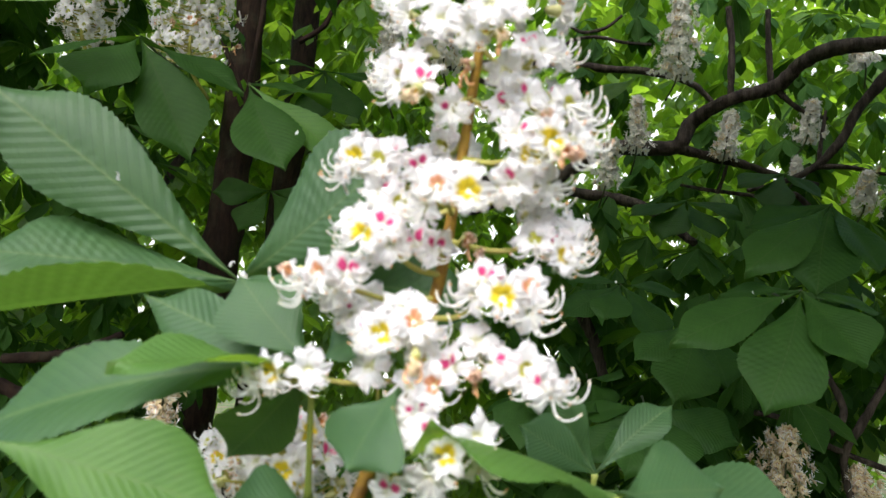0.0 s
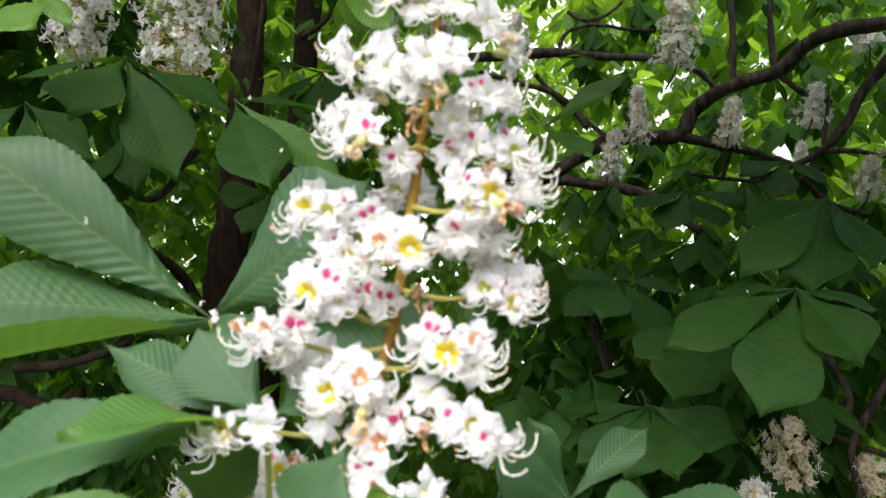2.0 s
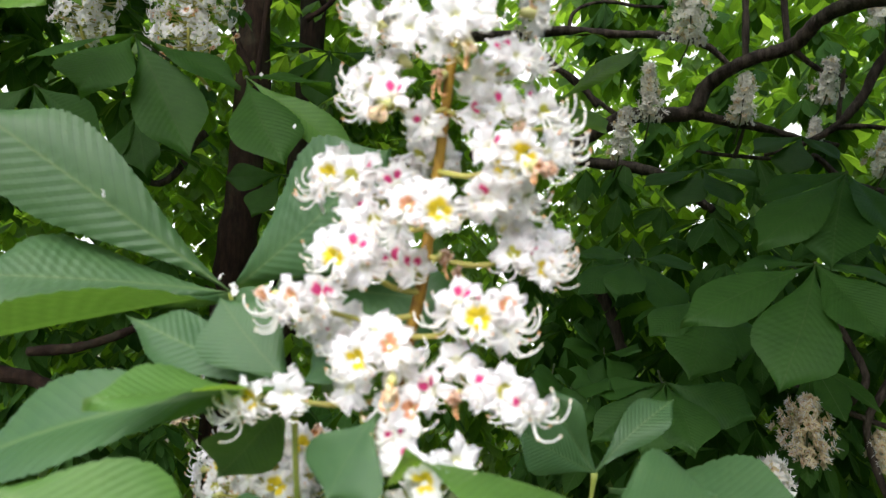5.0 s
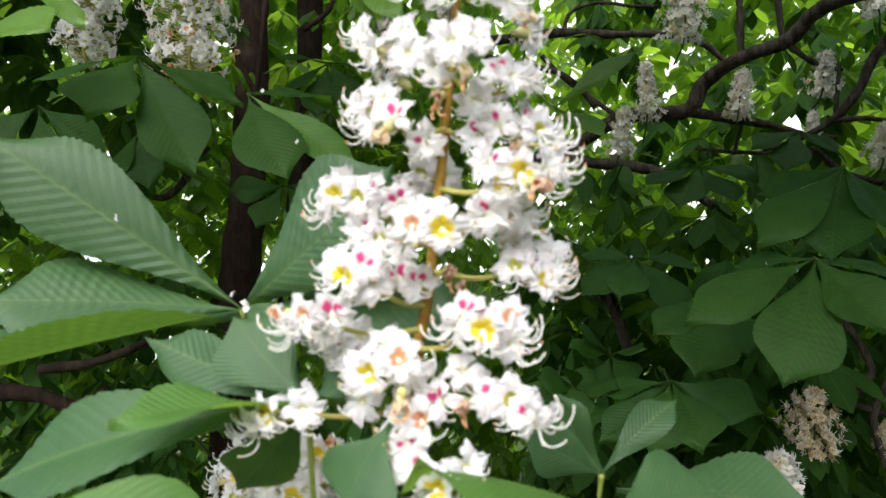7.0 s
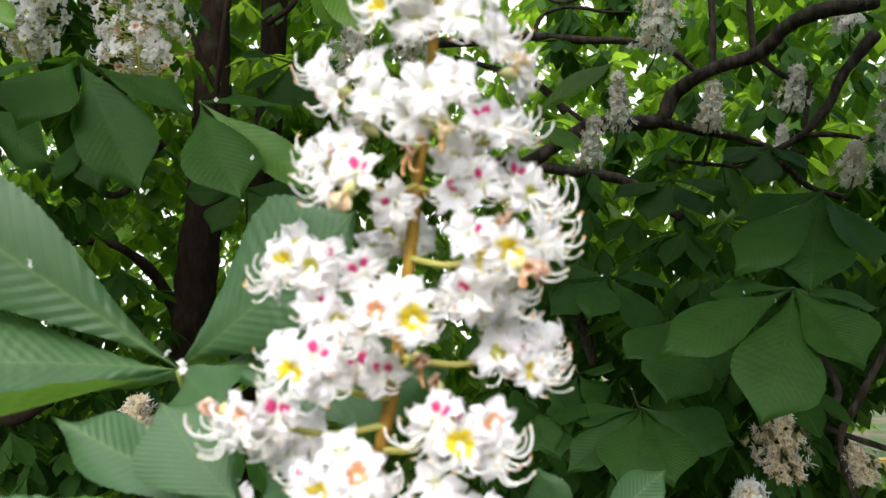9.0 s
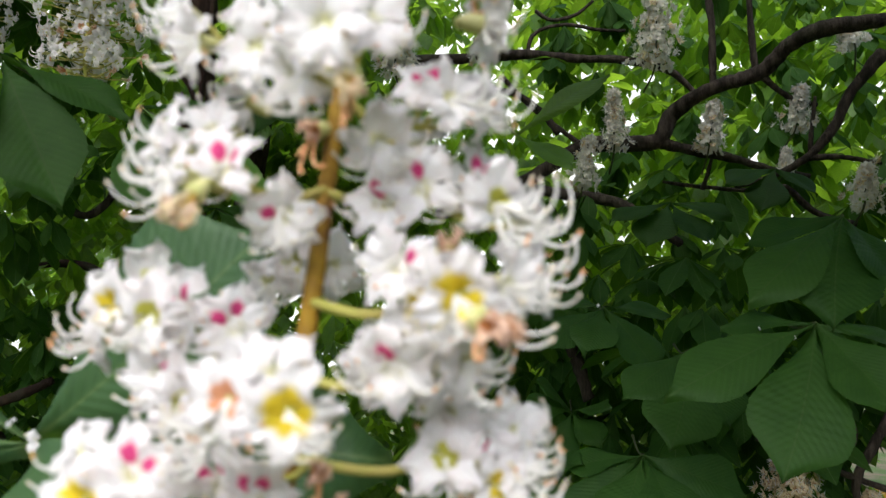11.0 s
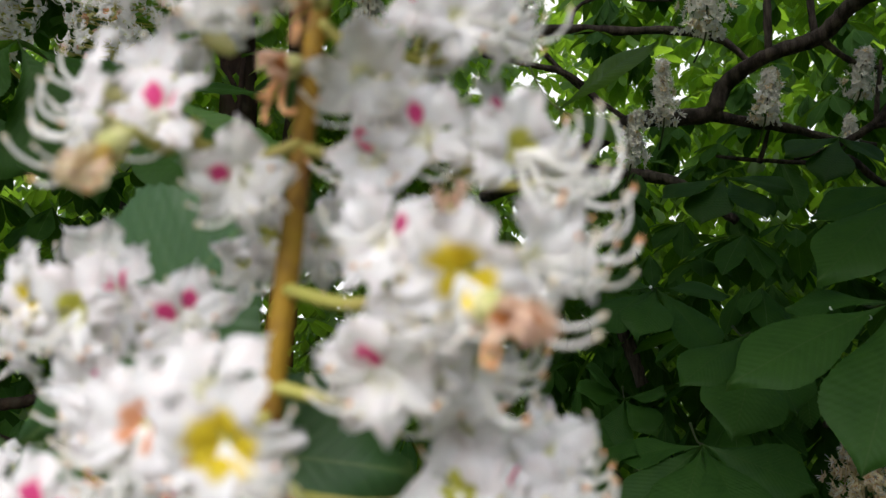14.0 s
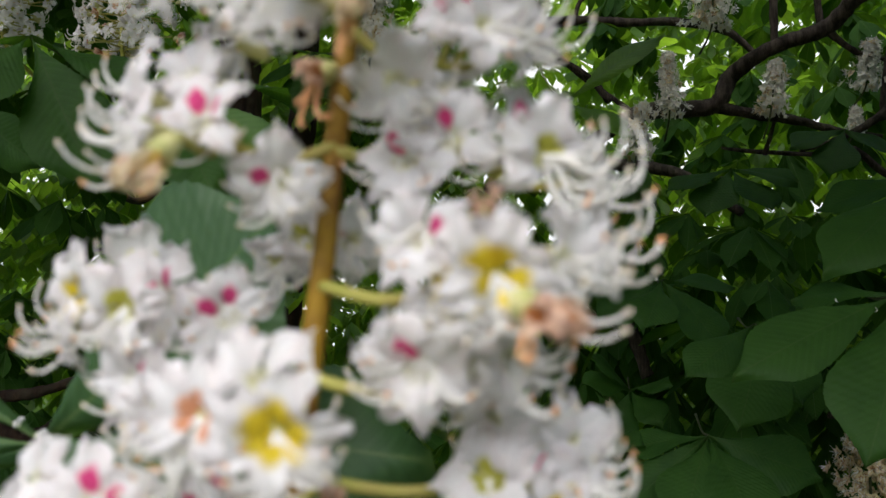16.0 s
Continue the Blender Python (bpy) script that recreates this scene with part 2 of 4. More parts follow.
def frame_of(base, tip, normal):
    """A pose with x from base to tip and z as near to the normal as can be."""
    x = (Vector(tip) - Vector(base)).normalized()
    z = Vector(normal) - x * x.dot(Vector(normal))
    z.normalize()
    y = z.cross(x)
    m = Matrix((x, y, z)).transposed().to_4x4()
    m.translation = base
    return m


def half_breadth(v):
    """The outline of a horse-chestnut leaflet: narrow foot, broad far half, short point."""
    v = min(1.0, v)
    end = max(0.0, (v - 0.74) / 0.26)
    return max(0.0, math.sin(math.pi * v**1.68)) ** 0.98 * (1 - 0.55 * end * end * (3 - 2 * end))


def leaflet_mesh(name, length, width, arch, fold, rng, material, fine=True, relief=0.0008):
    """A leaflet along x, with pleats between the side veins, a sunk midrib, a saw edge and a soft bend."""
    rows, cols = (max(24, int(length / 0.0022)), 12) if fine else (22, 6)
    veins = 21
    fold = fold if isinstance(fold, tuple) else (fold, fold)
    wob = [rng.uniform(-1, 1) for _ in range(6)]
    verts, uvs, faces = [], [], []
    for i in range(rows + 1):
        v = i / rows
        half = width / 2 * half_breadth(v) + 0.0006 * (1 - v)
        for j in range(cols + 1):
            u = 2 * j / cols - 1
            saw = 1 + ((0.010 if i % 2 else -0.014) + rng.choice((0.6, 1.0, 1.6)) * rng.uniform(-0.018, 0.014) if abs(u) == 1 and 0.12 < v < 0.97 else 0)
            y = u * half * saw
            x = v * length + abs(y) * 0.10
            phase = (v - 0.95 * abs(u) * half / length) * veins
            pleat = -0.5 * math.cos(2 * math.pi * phase) * min(1.0, abs(y) / 0.006) * relief
            z = pleat + (fold[0] if u < 0 else fold[1]) * abs(y) - arch * length * 1.6 * (v * v - 0.35 * v)
            z += 0.004 * wob[0] * math.sin(3.1 * v + 2 * wob[1]) * u + 0.0022 * math.sin(9 * v + 5 * wob[2] + u) * abs(u) ** 2
            z += width * 0.10 * wob[3] * u * abs(u) * v - width * 0.05 * abs(u) ** 3
            y += length * 0.035 * wob[4] * math.sin(math.pi * v)
            verts.append((x, y, z))
            uvs.append((0.5 + u * half / length, v))
    for i in range(rows):
        for j in range(cols):
            a = i * (cols + 1) + j
            faces.append((a, a + cols + 1, a + cols + 2, a + 1))
    return mesh_of(name, verts, faces, [material], uvs)


LEAF_COUNT = [0]


def near_leaf(label, joint, foot, leaflets, material=None, fine=True):
    """A palmate leaf: a petiole from its foot to the joint, and leaflets of their own."""
    LEAF_COUNT[0] += 1
    rng = random.Random(100 + LEAF_COUNT[0])
    joint = Vector(joint)
    leaf = thing("chestnut_leaf", label, "leaf", joint, "palmate leaves of the chestnut")
    material = material or LEAF_NEAR
    for base, tip, width, normal, arch, fold, *own in leaflets:
        skin = own[0] if own else material
        arch = arch if material not in (LEAF_SHADE_TONED, LEAF_HANGING_SHADED) else arch * rng.uniform(1.2, 2.6)
        fold = fold if material not in (LEAF_SHADE_TONED, LEAF_HANGING_SHADED) else rng.uniform(0.02, 0.22)
        base, tip = Vector(base), Vector(tip)
        m = Matrix.Translation(-joint) @ frame_of(base, tip, normal)
        part("leaflet", leaflet_mesh("leaflet", (tip - base).length, width, arch, fold, rng, skin, fine, 0.0007 if material in (LEAF_SHADE_TONED, LEAF_HANGING_SHADED) else min(0.0010, 0.0065 * (tip - base).length)), leaf, m=m)
    if foot:
        foot = Vector(foot) - joint if material not in (LEAF_SHADE_TONED, LEAF_HANGING_SHADED) else Vector((0.01, 0.13, 0.01))
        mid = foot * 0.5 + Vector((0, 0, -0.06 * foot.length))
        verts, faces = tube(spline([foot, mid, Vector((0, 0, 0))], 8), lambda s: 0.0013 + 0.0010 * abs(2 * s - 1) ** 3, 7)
        part("petiole", mesh_of("petiole", verts, faces, [PETIOLE if material not in (LEAF_SHADE_TONED, LEAF_HANGING_SHADED) else SHADED_PETIOLE]), leaf, "thin green leaf stalk")
    return leaf


# ---- flowers ----
def petal_mesh(name, length, width, material, seed, cup=0.35):
    """A clawed petal with a waved blade, a torn outer edge and a little cup."""
    rng = random.Random(seed)
    rows, cols = 11, 10
    p = [rng.uniform(0, 6.3) for _ in range(6)]
    verts, uvs, faces = [], [], []
    for i in range(rows + 1):
        v = i / rows
        blade = math.sqrt(max(0.0, 1 - ((v - 0.58) / 0.44) ** 2)) if v > 0.16 else 0.0
        half = width / 2 * max(0.22, blade)
        for j in range(cols + 1):
            u = 2 * j / cols - 1
            edge = abs(u) ** 2 * v
            crinkle = 1 + 0.15 * math.sin(11 * v + p[0] + 2 * u) * abs(u)
            x = v * length * (1 - 0.14 * u * u * v) * (1 + 0.12 * v**3 * math.sin(8 * u + p[1]) + 0.07 * v**4 * math.sin(19 * u + p[5]))
            z = length * (0.16 * math.sin(2.4 * v) - cup * v * v)
            z += 0.15 * length * edge * math.sin(9 * v + 2 * u + p[2]) + 0.10 * length * v**2 * math.sin(6 * u + p[3]) + 0.05 * length * math.sin(15 * v + 9 * u + p[4]) * v * v
            verts.append((x, u * half * crinkle, z))
            uvs.append((0.5 + 0.5 * u * half / (width / 2), v))
    for i in range(rows):
        for j in range(cols):
            a = i * (cols + 1) + j
            faces.append((a, a + cols + 1, a + cols + 2, a + 1))
    return mesh_of(name, verts, faces, [material], uvs)


def stamen_mesh(name, length, bend, seed, ripe, old=False):
    """A thick white thread, arched outwards and hooked upwards at its end, with a small anther; rust-brown when old."""
    rng = random.Random(seed)
    sway = rng.uniform(-0.14, 0.14)
    path = ((0, 0), (0.26, -0.07), (0.56, -0.15 * bend), (0.82, -0.11 * bend), (0.98, 0.05 * bend), (1.01, 0.20 * bend))
    line = spline([Vector((x * length, sway * x * x * length, z * length)) for x, z in path], 3)
    verts, faces = tube(line, lambda s: 0.00066 - 0.00026 * s, 6)
    which = [0] * len(faces)
    tip, off = line[-1], len(verts)
    r = 0.00085
    verts += [tip + Vector((0, 0, 1.7 * r)), tip + Vector((r, 0, 0)), tip + Vector((0, r, 0)), tip + Vector((-r, 0, 0)), tip + Vector((0, -r, 0)), tip + Vector((0, 0, -1.3 * r))]
    for a, b in ((1, 2), (2, 3), (3, 4), (4, 1)):
        faces += [(off, off + a, off + b), (off + 5, off + b, off + a)]
        which += [1, 1]
    return mesh_of(name, verts, faces, [ANTHER if old else STAMEN, ANTHER if ripe else OLD_ANTHER], None, True, which)


def calyx_mesh(name, length, radius):
    line = [Vector((0, 0, -length * (1 - k / 6))) for k in range(7)]
    verts, faces = tube(line, lambda s: radius * (0.35 + 0.75 * s**0.6), 8)
    return mesh_of(name, verts, faces, [CALYX])


PETALS = {k: [petal_mesh("petal", 0.0118, 0.0102, m, 7 * n + ord(k), 0.22) for n in range(4)] for k, m in PETAL.items()}
SIDE_PETALS = {k: [petal_mesh("petal", 0.0112, 0.0078, PETAL["W" if k == "P" else k], 31 * n + ord(k), 0.34) for n in range(4)] for k in PETAL}
CLOSED = {k: petal_mesh("petal", 0.0100, 0.0075, PETAL[k], 90 + ord(k), -0.25) for k in ("B", "D")}
STAMENS = [stamen_mesh("stamen", 0.0140 + 0.0009 * n, (1.1, 0.7, 1.4, 0.9, 1.2, 1.6)[n], n, n % 3 == 0) for n in range(6)]
OLD_STAMENS = [stamen_mesh("stamen", 0.0085 + 0.0012 * n, (0.5, 0.9, 0.3)[n], 20 + n, True, True) for n in range(3)]
CALYX_MESH = calyx_mesh("calyx", 0.0075, 0.0030)


def bloom(parent, origin, at, facing, kind, rng, size=1.0, stamens=(7, 8)):
    """One flower of the spike: calyx, four or five petals (the upper two large) and long curved stamens."""
    face = Vector(facing).normalized()
    up = Vector((0, 0, 1)) - face * face.z
    up = up.normalized() if up.length > 0.05 else Vector((0, -1, 0))
    right = up.cross(face)
    m = Matrix((right, up, face)).transposed().to_4x4() @ pose(0, 0, 0, 0, 0, rng.uniform(-38, 38))
    m = Matrix.Translation(Vector(at) - origin) @ m @ Matrix.Translation((0, -0.003 if kind == "P" else 0, 0)) @ Matrix.Scale(size, 4)
    flower = part("flower", CALYX_MESH, parent, m=m)
    shut = kind in "BD"
    lone = rng.choice((0, 1, 9, 9))
    aside = abs(face.x) > 0.5
    spread = [(125, True), (55, True), (190, False), (-10, False), (-65, False), (-115, False)]
    for n, (turn, big) in enumerate(spread):
        if (shut and rng.random() < 0.3) or (n > 3 and rng.random() < 0.3):
            continue
        lean = rng.uniform(8, 34) if not shut else rng.uniform(48, 80)
        me = CLOSED[kind] if shut else rng.choice(PETALS["W" if kind == "P" and n == lone else kind] if big else SIDE_PETALS[kind])
        part("petal", me, flower, m=pose(0, 0, 0, 0, 0, turn + rng.uniform(-14, 14)) @ pose(0.0010, 0, 0, 0, -lean, 0) @ pose(0, 0, 0, rng.uniform(-25, 25), 0, 0))
    # a comb of stamens, fanned out to the open side of the flower
    back = m.inverted()
    count = rng.randint(2, 3) if shut else rng.randint(*stamens)
    side = math.copysign(1, face.x) if abs(face.x) > 0.12 else rng.choice((-1, 1))
    for n in range(count):
        s = n / (count - 1)
        if shut:
            way, hook = Vector((rng.uniform(-0.4, 0.4), rng.uniform(-0.5, 0.0), -1)), Vector((rng.uniform(-1, 1), -0.5, 0.2))
            me, size_of = rng.choice(OLD_STAMENS), rng.uniform(0.8, 1.1)
        elif aside:
            tilt = radians(-66 + 88 * s + rng.uniform(-14, 14))
            way = Vector((side * math.cos(tilt), rng.uniform(-0.55, 0.05), math.sin(tilt)))
            hook = Vector((-0.15 * side, rng.uniform(-0.3, 0.15), 1))
            me, size_of = rng.choice(STAMENS), rng.uniform(0.52, 0.84)
        else:
            tilt = radians(-90 + side * (-48 + 120 * s) + rng.uniform(-10, 10))
            way = Vector((math.cos(tilt), rng.uniform(-0.5, -0.1), math.sin(tilt)))
            hook = Vector((math.copysign(0.8, way.x), -0.35, 0.75))
            me, size_of = rng.choice(STAMENS), rng.uniform(0.48, 0.72)
        x = way.normalized()
        y = hook.cross(x).normalized()
        turned = Matrix((x, y, x.cross(y))).transposed().to_4x4()
        turned.translation = Vector(at) - origin
        part("stamen", me, flower, m=back @ turned @ Matrix.Scale(size_of, 4))
    return flower


def flower_spike(label, rachis, cymes):
    rng = random.Random(5)
    origin = Vector(rachis[0])
    spike = thing("flower_spike", label, "flower", origin, "flower spikes of the chestnut")
    line = [p - origin for p in spline(rachis, 6)]
    verts, faces = tube(line, lambda s: 0.0031 - 0.0012 * s, 12, 0.05, rng)
    part("rachis", mesh_of("rachis", verts, faces, [RACHIS_SKIN]), spike, "ochre-brown ribbed flower stem")
    for foot, flowers in cymes:
        foot = Vector(foot)
        spots = [(Vector((0.0, 0.004, 0.0)) + Vector(f[:3]), f[3], Vector((f[4], -1.0, f[5]))) for f in flowers]
        middle = sum((s[0] for s in spots), Vector()) / len(spots)
        end = foot.lerp(middle, 0.85) + Vector((0, 0.004, -0.002))
        bow = foot.lerp(end, 0.5) + Vector((0, 0.002, -0.003))
        verts, faces = tube([p - origin for p in spline([foot, bow, end], 6)], lambda s: 0.0014 - 0.0003 * s, 7)
        stalk = part("cyme_stalk", mesh_of("cyme_stalk", verts, faces, [STALK]), spike)
        for place, kind, facing in spots:
            size = rng.uniform(0.74, 0.90)
            bloom(spike, origin, place, facing, kind, rng, size)
            heel = place - facing.normalized() * 0.006
            bend = end.lerp(heel, 0.5) + Vector((0, 0.003, -0.002))
            verts, faces = tube([p - origin for p in spline([end, bend, heel], 4)], lambda s: 0.0009, 6)
            part("pedicel", mesh_of("pedicel", verts, faces, [STALK]), stalk)
        # the flowers on the far side of the cyme
        for k in range(1 if len(spots) > 3 else 0):
            place = rng.choice(spots)[0] + Vector((rng.uniform(-0.008, 0.008), rng.uniform(0.008, 0.020), rng.uniform(-0.008, 0.008)))
            if abs(place.x - foot.x) < 0.02:
                continue
            out = Vector((place.x - foot.x, 0, 0)) * 30 + Vector((rng.uniform(-0.6, 0.6), rng.uniform(-0.3, 0.9), rng.uniform(-0.3, 0.6)))
            bloom(spike, origin, place, out, rng.choice("WWWPGD"), rng, rng.uniform(0.75, 0.95))
    return spike


def small_flower_mesh(name, material, seed):
    """One flower of a spike that stands farther off: petals and stamens in one mesh."""
    rng = random.Random(seed)
    verts, uvs, faces, which = [], [], [], []
    for k in range(5):
        turn = 2 * math.pi * (k + rng.uniform(-0.2, 0.2)) / 5
        rows, cols, off = 3, 3, len(verts)
        lift = rng.uniform(0.1, 0.9)
        for i in range(rows + 1):
            v = i / rows
            half = 0.0052 * max(0.2, math.sin(math.pi * min(1, v * 0.85 + 0.1)))
            for j in range(cols + 1):
                u = 2 * j / cols - 1
                x, y, z = 0.013 * v, u * half, 0.006 * lift * v + 0.0018 * math.sin(5 * u + 6 * v + k) * v
                verts.append((x * math.cos(turn) - y * math.sin(turn), x * math.sin(turn) + y * math.cos(turn), z))
                uvs.append((0.5 + 0.5 * u, v))
        for i in range(rows):
            for j in range(cols):
                a = off + i * (cols + 1) + j
                faces.append((a, a + cols + 1, a + cols + 2, a + 1))
                which.append(0)
    for k in range(6):
        turn, out = rng.uniform(0, 6.3), rng.uniform(0.3, 0.9)
        length, off = rng.uniform(0.014, 0.020), len(verts)
        line = [Vector((math.cos(turn) * out * s * length, math.sin(turn) * out * s * length, length * (s - 0.35 * s * s))) for s in (0, 0.5, 1)]
        v2, f2 = tube(line, lambda s: 0.0006, 3)
        verts += v2
        uvs += [(0.1, 0.9)] * len(v2)
        faces += [tuple(off + q for q in f) for f in f2]
        which += [1] * len(f2)
    return mesh_of(name, verts, faces, [material, STAMEN], uvs, True, which)


SMALL = {k: [small_flower_mesh("flower", m, 40 + n) for n in range(4)] for k, m in OLD_BLOOM.items()}


def far_spike(label, foot, head, width, look_kind, seed, flowers):
    rng = random.Random(seed)
    foot, head = Vector(foot), Vector(head)
    spike = thing("flower_spike", label, "flower", foot, "flower spikes of the chestnut")
    up = head - foot
    down = Vector((rng.uniform(-0.02, 0.02), 0.05, -0.04))
    verts, faces = tube(spline([down, Vector((0, 0, 0)), up * 0.5, up * 0.98], 4), lambda s: 0.0024 - 0.0012 * s, 6)
    part("rachis", mesh_of("rachis", verts, faces, [SHADED_PETIOLE]), spike, "thin dark green flower stem")
    across = up.normalized()
    a = across.cross(Vector((0, 1, 0))).normalized()
    b = across.cross(a)
    for n in range(flowers):
        s = (n + rng.random()) / flowers
        turn = n * 2.4 + rng.uniform(-0.5, 0.5)
        lump = 0.70 + 0.30 * math.sin(s * 30 + 2 * turn)
        taper = math.sin(math.pi * (0.14 + 0.78 * s)) ** 0.7 if look_kind == "dull" else min(1.0, 0.55 + 4 * s) * (1.12 - 0.86 * s)
        r = width / 2 * taper * rng.uniform(0.40, 1.12) * lump
        out = math.cos(turn) * a + math.sin(turn) * b
        face = (out + across * rng.uniform(-0.2, 0.7) + Vector((rng.uniform(-0.4, 0.4), rng.uniform(-0.4, 0.4), rng.uniform(-0.4, 0.4)))).normalized()
        x = face.orthogonal().normalized()
        m = Matrix((x, face.cross(x), face)).transposed().to_4x4()
        m = Matrix.Translation(up * s + out * r) @ m @ Matrix.Scale(rng.uniform(0.55, 0.85), 4)
        part("flower", rng.choice(SMALL[look_kind if rng.random() < 0.88 else "dull"]), spike, m=m)
    return spike


def mid_spike(label, foot, head, width, seed, flowers, kinds):
    """A spike near enough to show its single flowers: each with petals and stamens of its own."""
    rng = random.Random(seed)
    foot, head = Vector(foot), Vector(head)
    spike = thing("flower_spike", label, "flower", foot, "flower spikes of the chestnut")
    up = head - foot
    verts, faces = tube(spline([Vector((0.004, 0.06, -0.03)), Vector((0, 0, 0)), up * 0.5, up * 0.97], 4), lambda s: 0.0030 - 0.0014 * s, 7)
    part("rachis", mesh_of("rachis", verts, faces, [STALK]), spike, "brownish green flower stem")
    across = up.normalized()
    a = across.cross(Vector((0, 1, 0))).normalized()
    b = across.cross(a)
    for n in range(flowers):
        s = (n + rng.random()) / flowers
        turn = n * 2.4 + rng.uniform(-0.5, 0.5)
        r = width / 2 * (math.sin(math.pi * (0.2 + 0.72 * s)) ** 0.6) * rng.uniform(0.28, 0.92)
        out = math.cos(turn) * a + math.sin(turn) * b
        face = out + across * rng.uniform(-0.3, 0.4) + Vector((rng.uniform(-0.3, 0.3), rng.uniform(-0.5, 0.1), rng.uniform(-0.3, 0.3)))
        bloom(spike, foot, foot + up * s + out * r, face, rng.choice(kinds), rng, rng.uniform(0.74, 0.96), (4, 5))
        verts, faces = tube(spline([up * s * 0.97, up * s + out * r * 0.5 + Vector((0, 0, -0.003)), up * s + out * r * 0.9], 3), lambda q: 0.0009, 5)
        part("cyme_stalk", mesh_of("cyme_stalk", verts, faces, [STALK]), spike)
    return spike


FALLEN = petal_mesh("fallen_petal", 0.011, 0.009, PETAL["W"], 77, 0.3)


def fallen_petal(at, turn, label):
    ob = tagged(new("fallen_petal", FALLEN), label, "petal", "fallen petals on the leaves")
    ob.matrix_basis = Matrix.Translation(at) @ pose(0, 0, 0, 60, turn, turn * 2) @ Matrix.Scale(0.5, 4)


# ---- the place ----
def ground():
    rng = random.Random(3)
    rows = 60
    edge = [(-1) ** (k < 0) * 400 * abs(k / 30) ** 2.4 for k in range(-30, 31)]
    verts = [(x, y + 2, 0.05 * noise.noise(Vector((x * 0.3, y * 0.3, 0))) - (0.02 if abs(x) < 50 else 0)) for y in edge for x in edge]
    faces = [(j * 61 + i, j * 61 + i + 1, (j + 1) * 61 + i + 1, (j + 1) * 61 + i) for j in range(rows) for i in range(rows)]
    tagged(new("ground", mesh_of("ground", verts, faces, [ground_material()])), "shaded ground of thin grass and bare soil", "ground", kind="structure")


ground()
tree = thing("chestnut_tree", "old horse chestnut in bloom with dark forked boughs", "tree", (-1.25, 3.0, 0))


def limb(name, points, r0, r1, material=None, parent=None, sides=10):
    rng = random.Random(len(points) * 31 + int(abs(points[0][0]) * 1000))
    parent = parent or tree
    origin = parent.matrix_basis.translation
    line = [p - origin for p in spline(points, 10)]
    for n, p in enumerate(line):
        p += Vector((rng.uniform(-1, 1), rng.uniform(-1, 1), rng.uniform(-1, 1))) * r0 * 0.07
    swell = [rng.uniform(0, 6.3) for _ in range(3)]
    verts, faces = tube(line, lambda s: (r0 + (r1 - r0) * s) * (1 + 0.07 * math.sin(13 * s + swell[0]) + 0.05 * math.sin(31 * s + swell[1])), sides, 0.05, rng)
    return part(name, mesh_of(name, verts, faces, [material or (BARK if sides > 10 else BOUGH_BARK)]), parent)


RACHIS = [(-0.026, 0.372, 1.536), (-0.013, 0.375, 1.567), (0.004, 0.378, 1.61), (0.011, 0.38, 1.642), (0.015, 0.38, 1.662), (0.019, 0.38, 1.695), (0.022, 0.38, 1.721), (0.025, 0.38, 1.751), (0.028, 0.38, 1.774), (0.031, 0.38, 1.81), (0.037, 0.38, 1.843)]
CYMES = []
CYMES.append(((0.037, 0.379, 1.843), [
    (0.032, 0.37, 1.846, 'W', 0, 0.5),
    (0.024, 0.36, 1.83, 'W', -0.6, 0.3),
    (0.044, 0.365, 1.829, 'P', 0.6, 0.2),
    (0.032, 0.35, 1.813, 'Y', 0, 0.2)]))
CYMES.append(((0.033, 0.379, 1.815), [
    (0.011, 0.362, 1.8, 'Y', -0.7, 0.1),
    (0.022, 0.355, 1.806, 'P', -0.3, 0.2),
    (0.025, 0.36, 1.795, 'W', -0.2, 0)]))
CYMES.append(((0.032, 0.379, 1.809), [
    (0.041, 0.352, 1.792, 'W', 0.3, 0.2),
    (0.054, 0.358, 1.786, 'W', 1, 0.2),
    (0.049, 0.36, 1.807, 'P', 0.6, 0.4),
    (0.06, 0.362, 1.781, 'B', 0.8, -0.6)]))
CYMES.append(((0.028, 0.379, 1.768), [
    (-0.005, 0.362, 1.769, 'W', -1.2, -0.1),
    (0.005, 0.37, 1.78, 'W', -0.5, 0.5),
    (0.01, 0.36, 1.766, 'W', -0.2, -0.1),
    (-0.013, 0.37, 1.781, 'W', -1, 0.3)]))
CYMES.append(((0.028, 0.379, 1.766), [
    (0.032, 0.335, 1.76, 'W', -0.1, 0.1),
    (0.039, 0.345, 1.765, 'W', 0.4, 0.2),
    (0.025, 0.342, 1.753, 'W', -0.4, -0.4),
    (0.037, 0.338, 1.75, 'B', 0.1, -1)]))
CYMES.append(((0.027, 0.379, 1.76), [
    (0.054, 0.372, 1.757, 'W', 0.7, 0.2),
    (0.048, 0.378, 1.764, 'P', 0.3, 0.5),
    (0.038, 0.365, 1.745, 'W', 0.2, -0.3),
    (0.061, 0.38, 1.758, 'W', 1, 0),
    (0.022, 0.371, 1.75, 'D', -0.3, -0.4)]))
CYMES.append(((0.024, 0.379, 1.736), [
    (0.005, 0.36, 1.74, 'P', -0.2, 0.2),
    (-0.003, 0.368, 1.749, 'W', -0.3, 0.7),
    (-0.006, 0.355, 1.735, 'W', -1.1, 0),
    (-0.012, 0.365, 1.745, 'W', -1, 0.4),
    (0.003, 0.345, 1.728, 'B', -0.3, -1),
    (0.015, 0.364, 1.73, 'P', 0.2, -0.2)]))
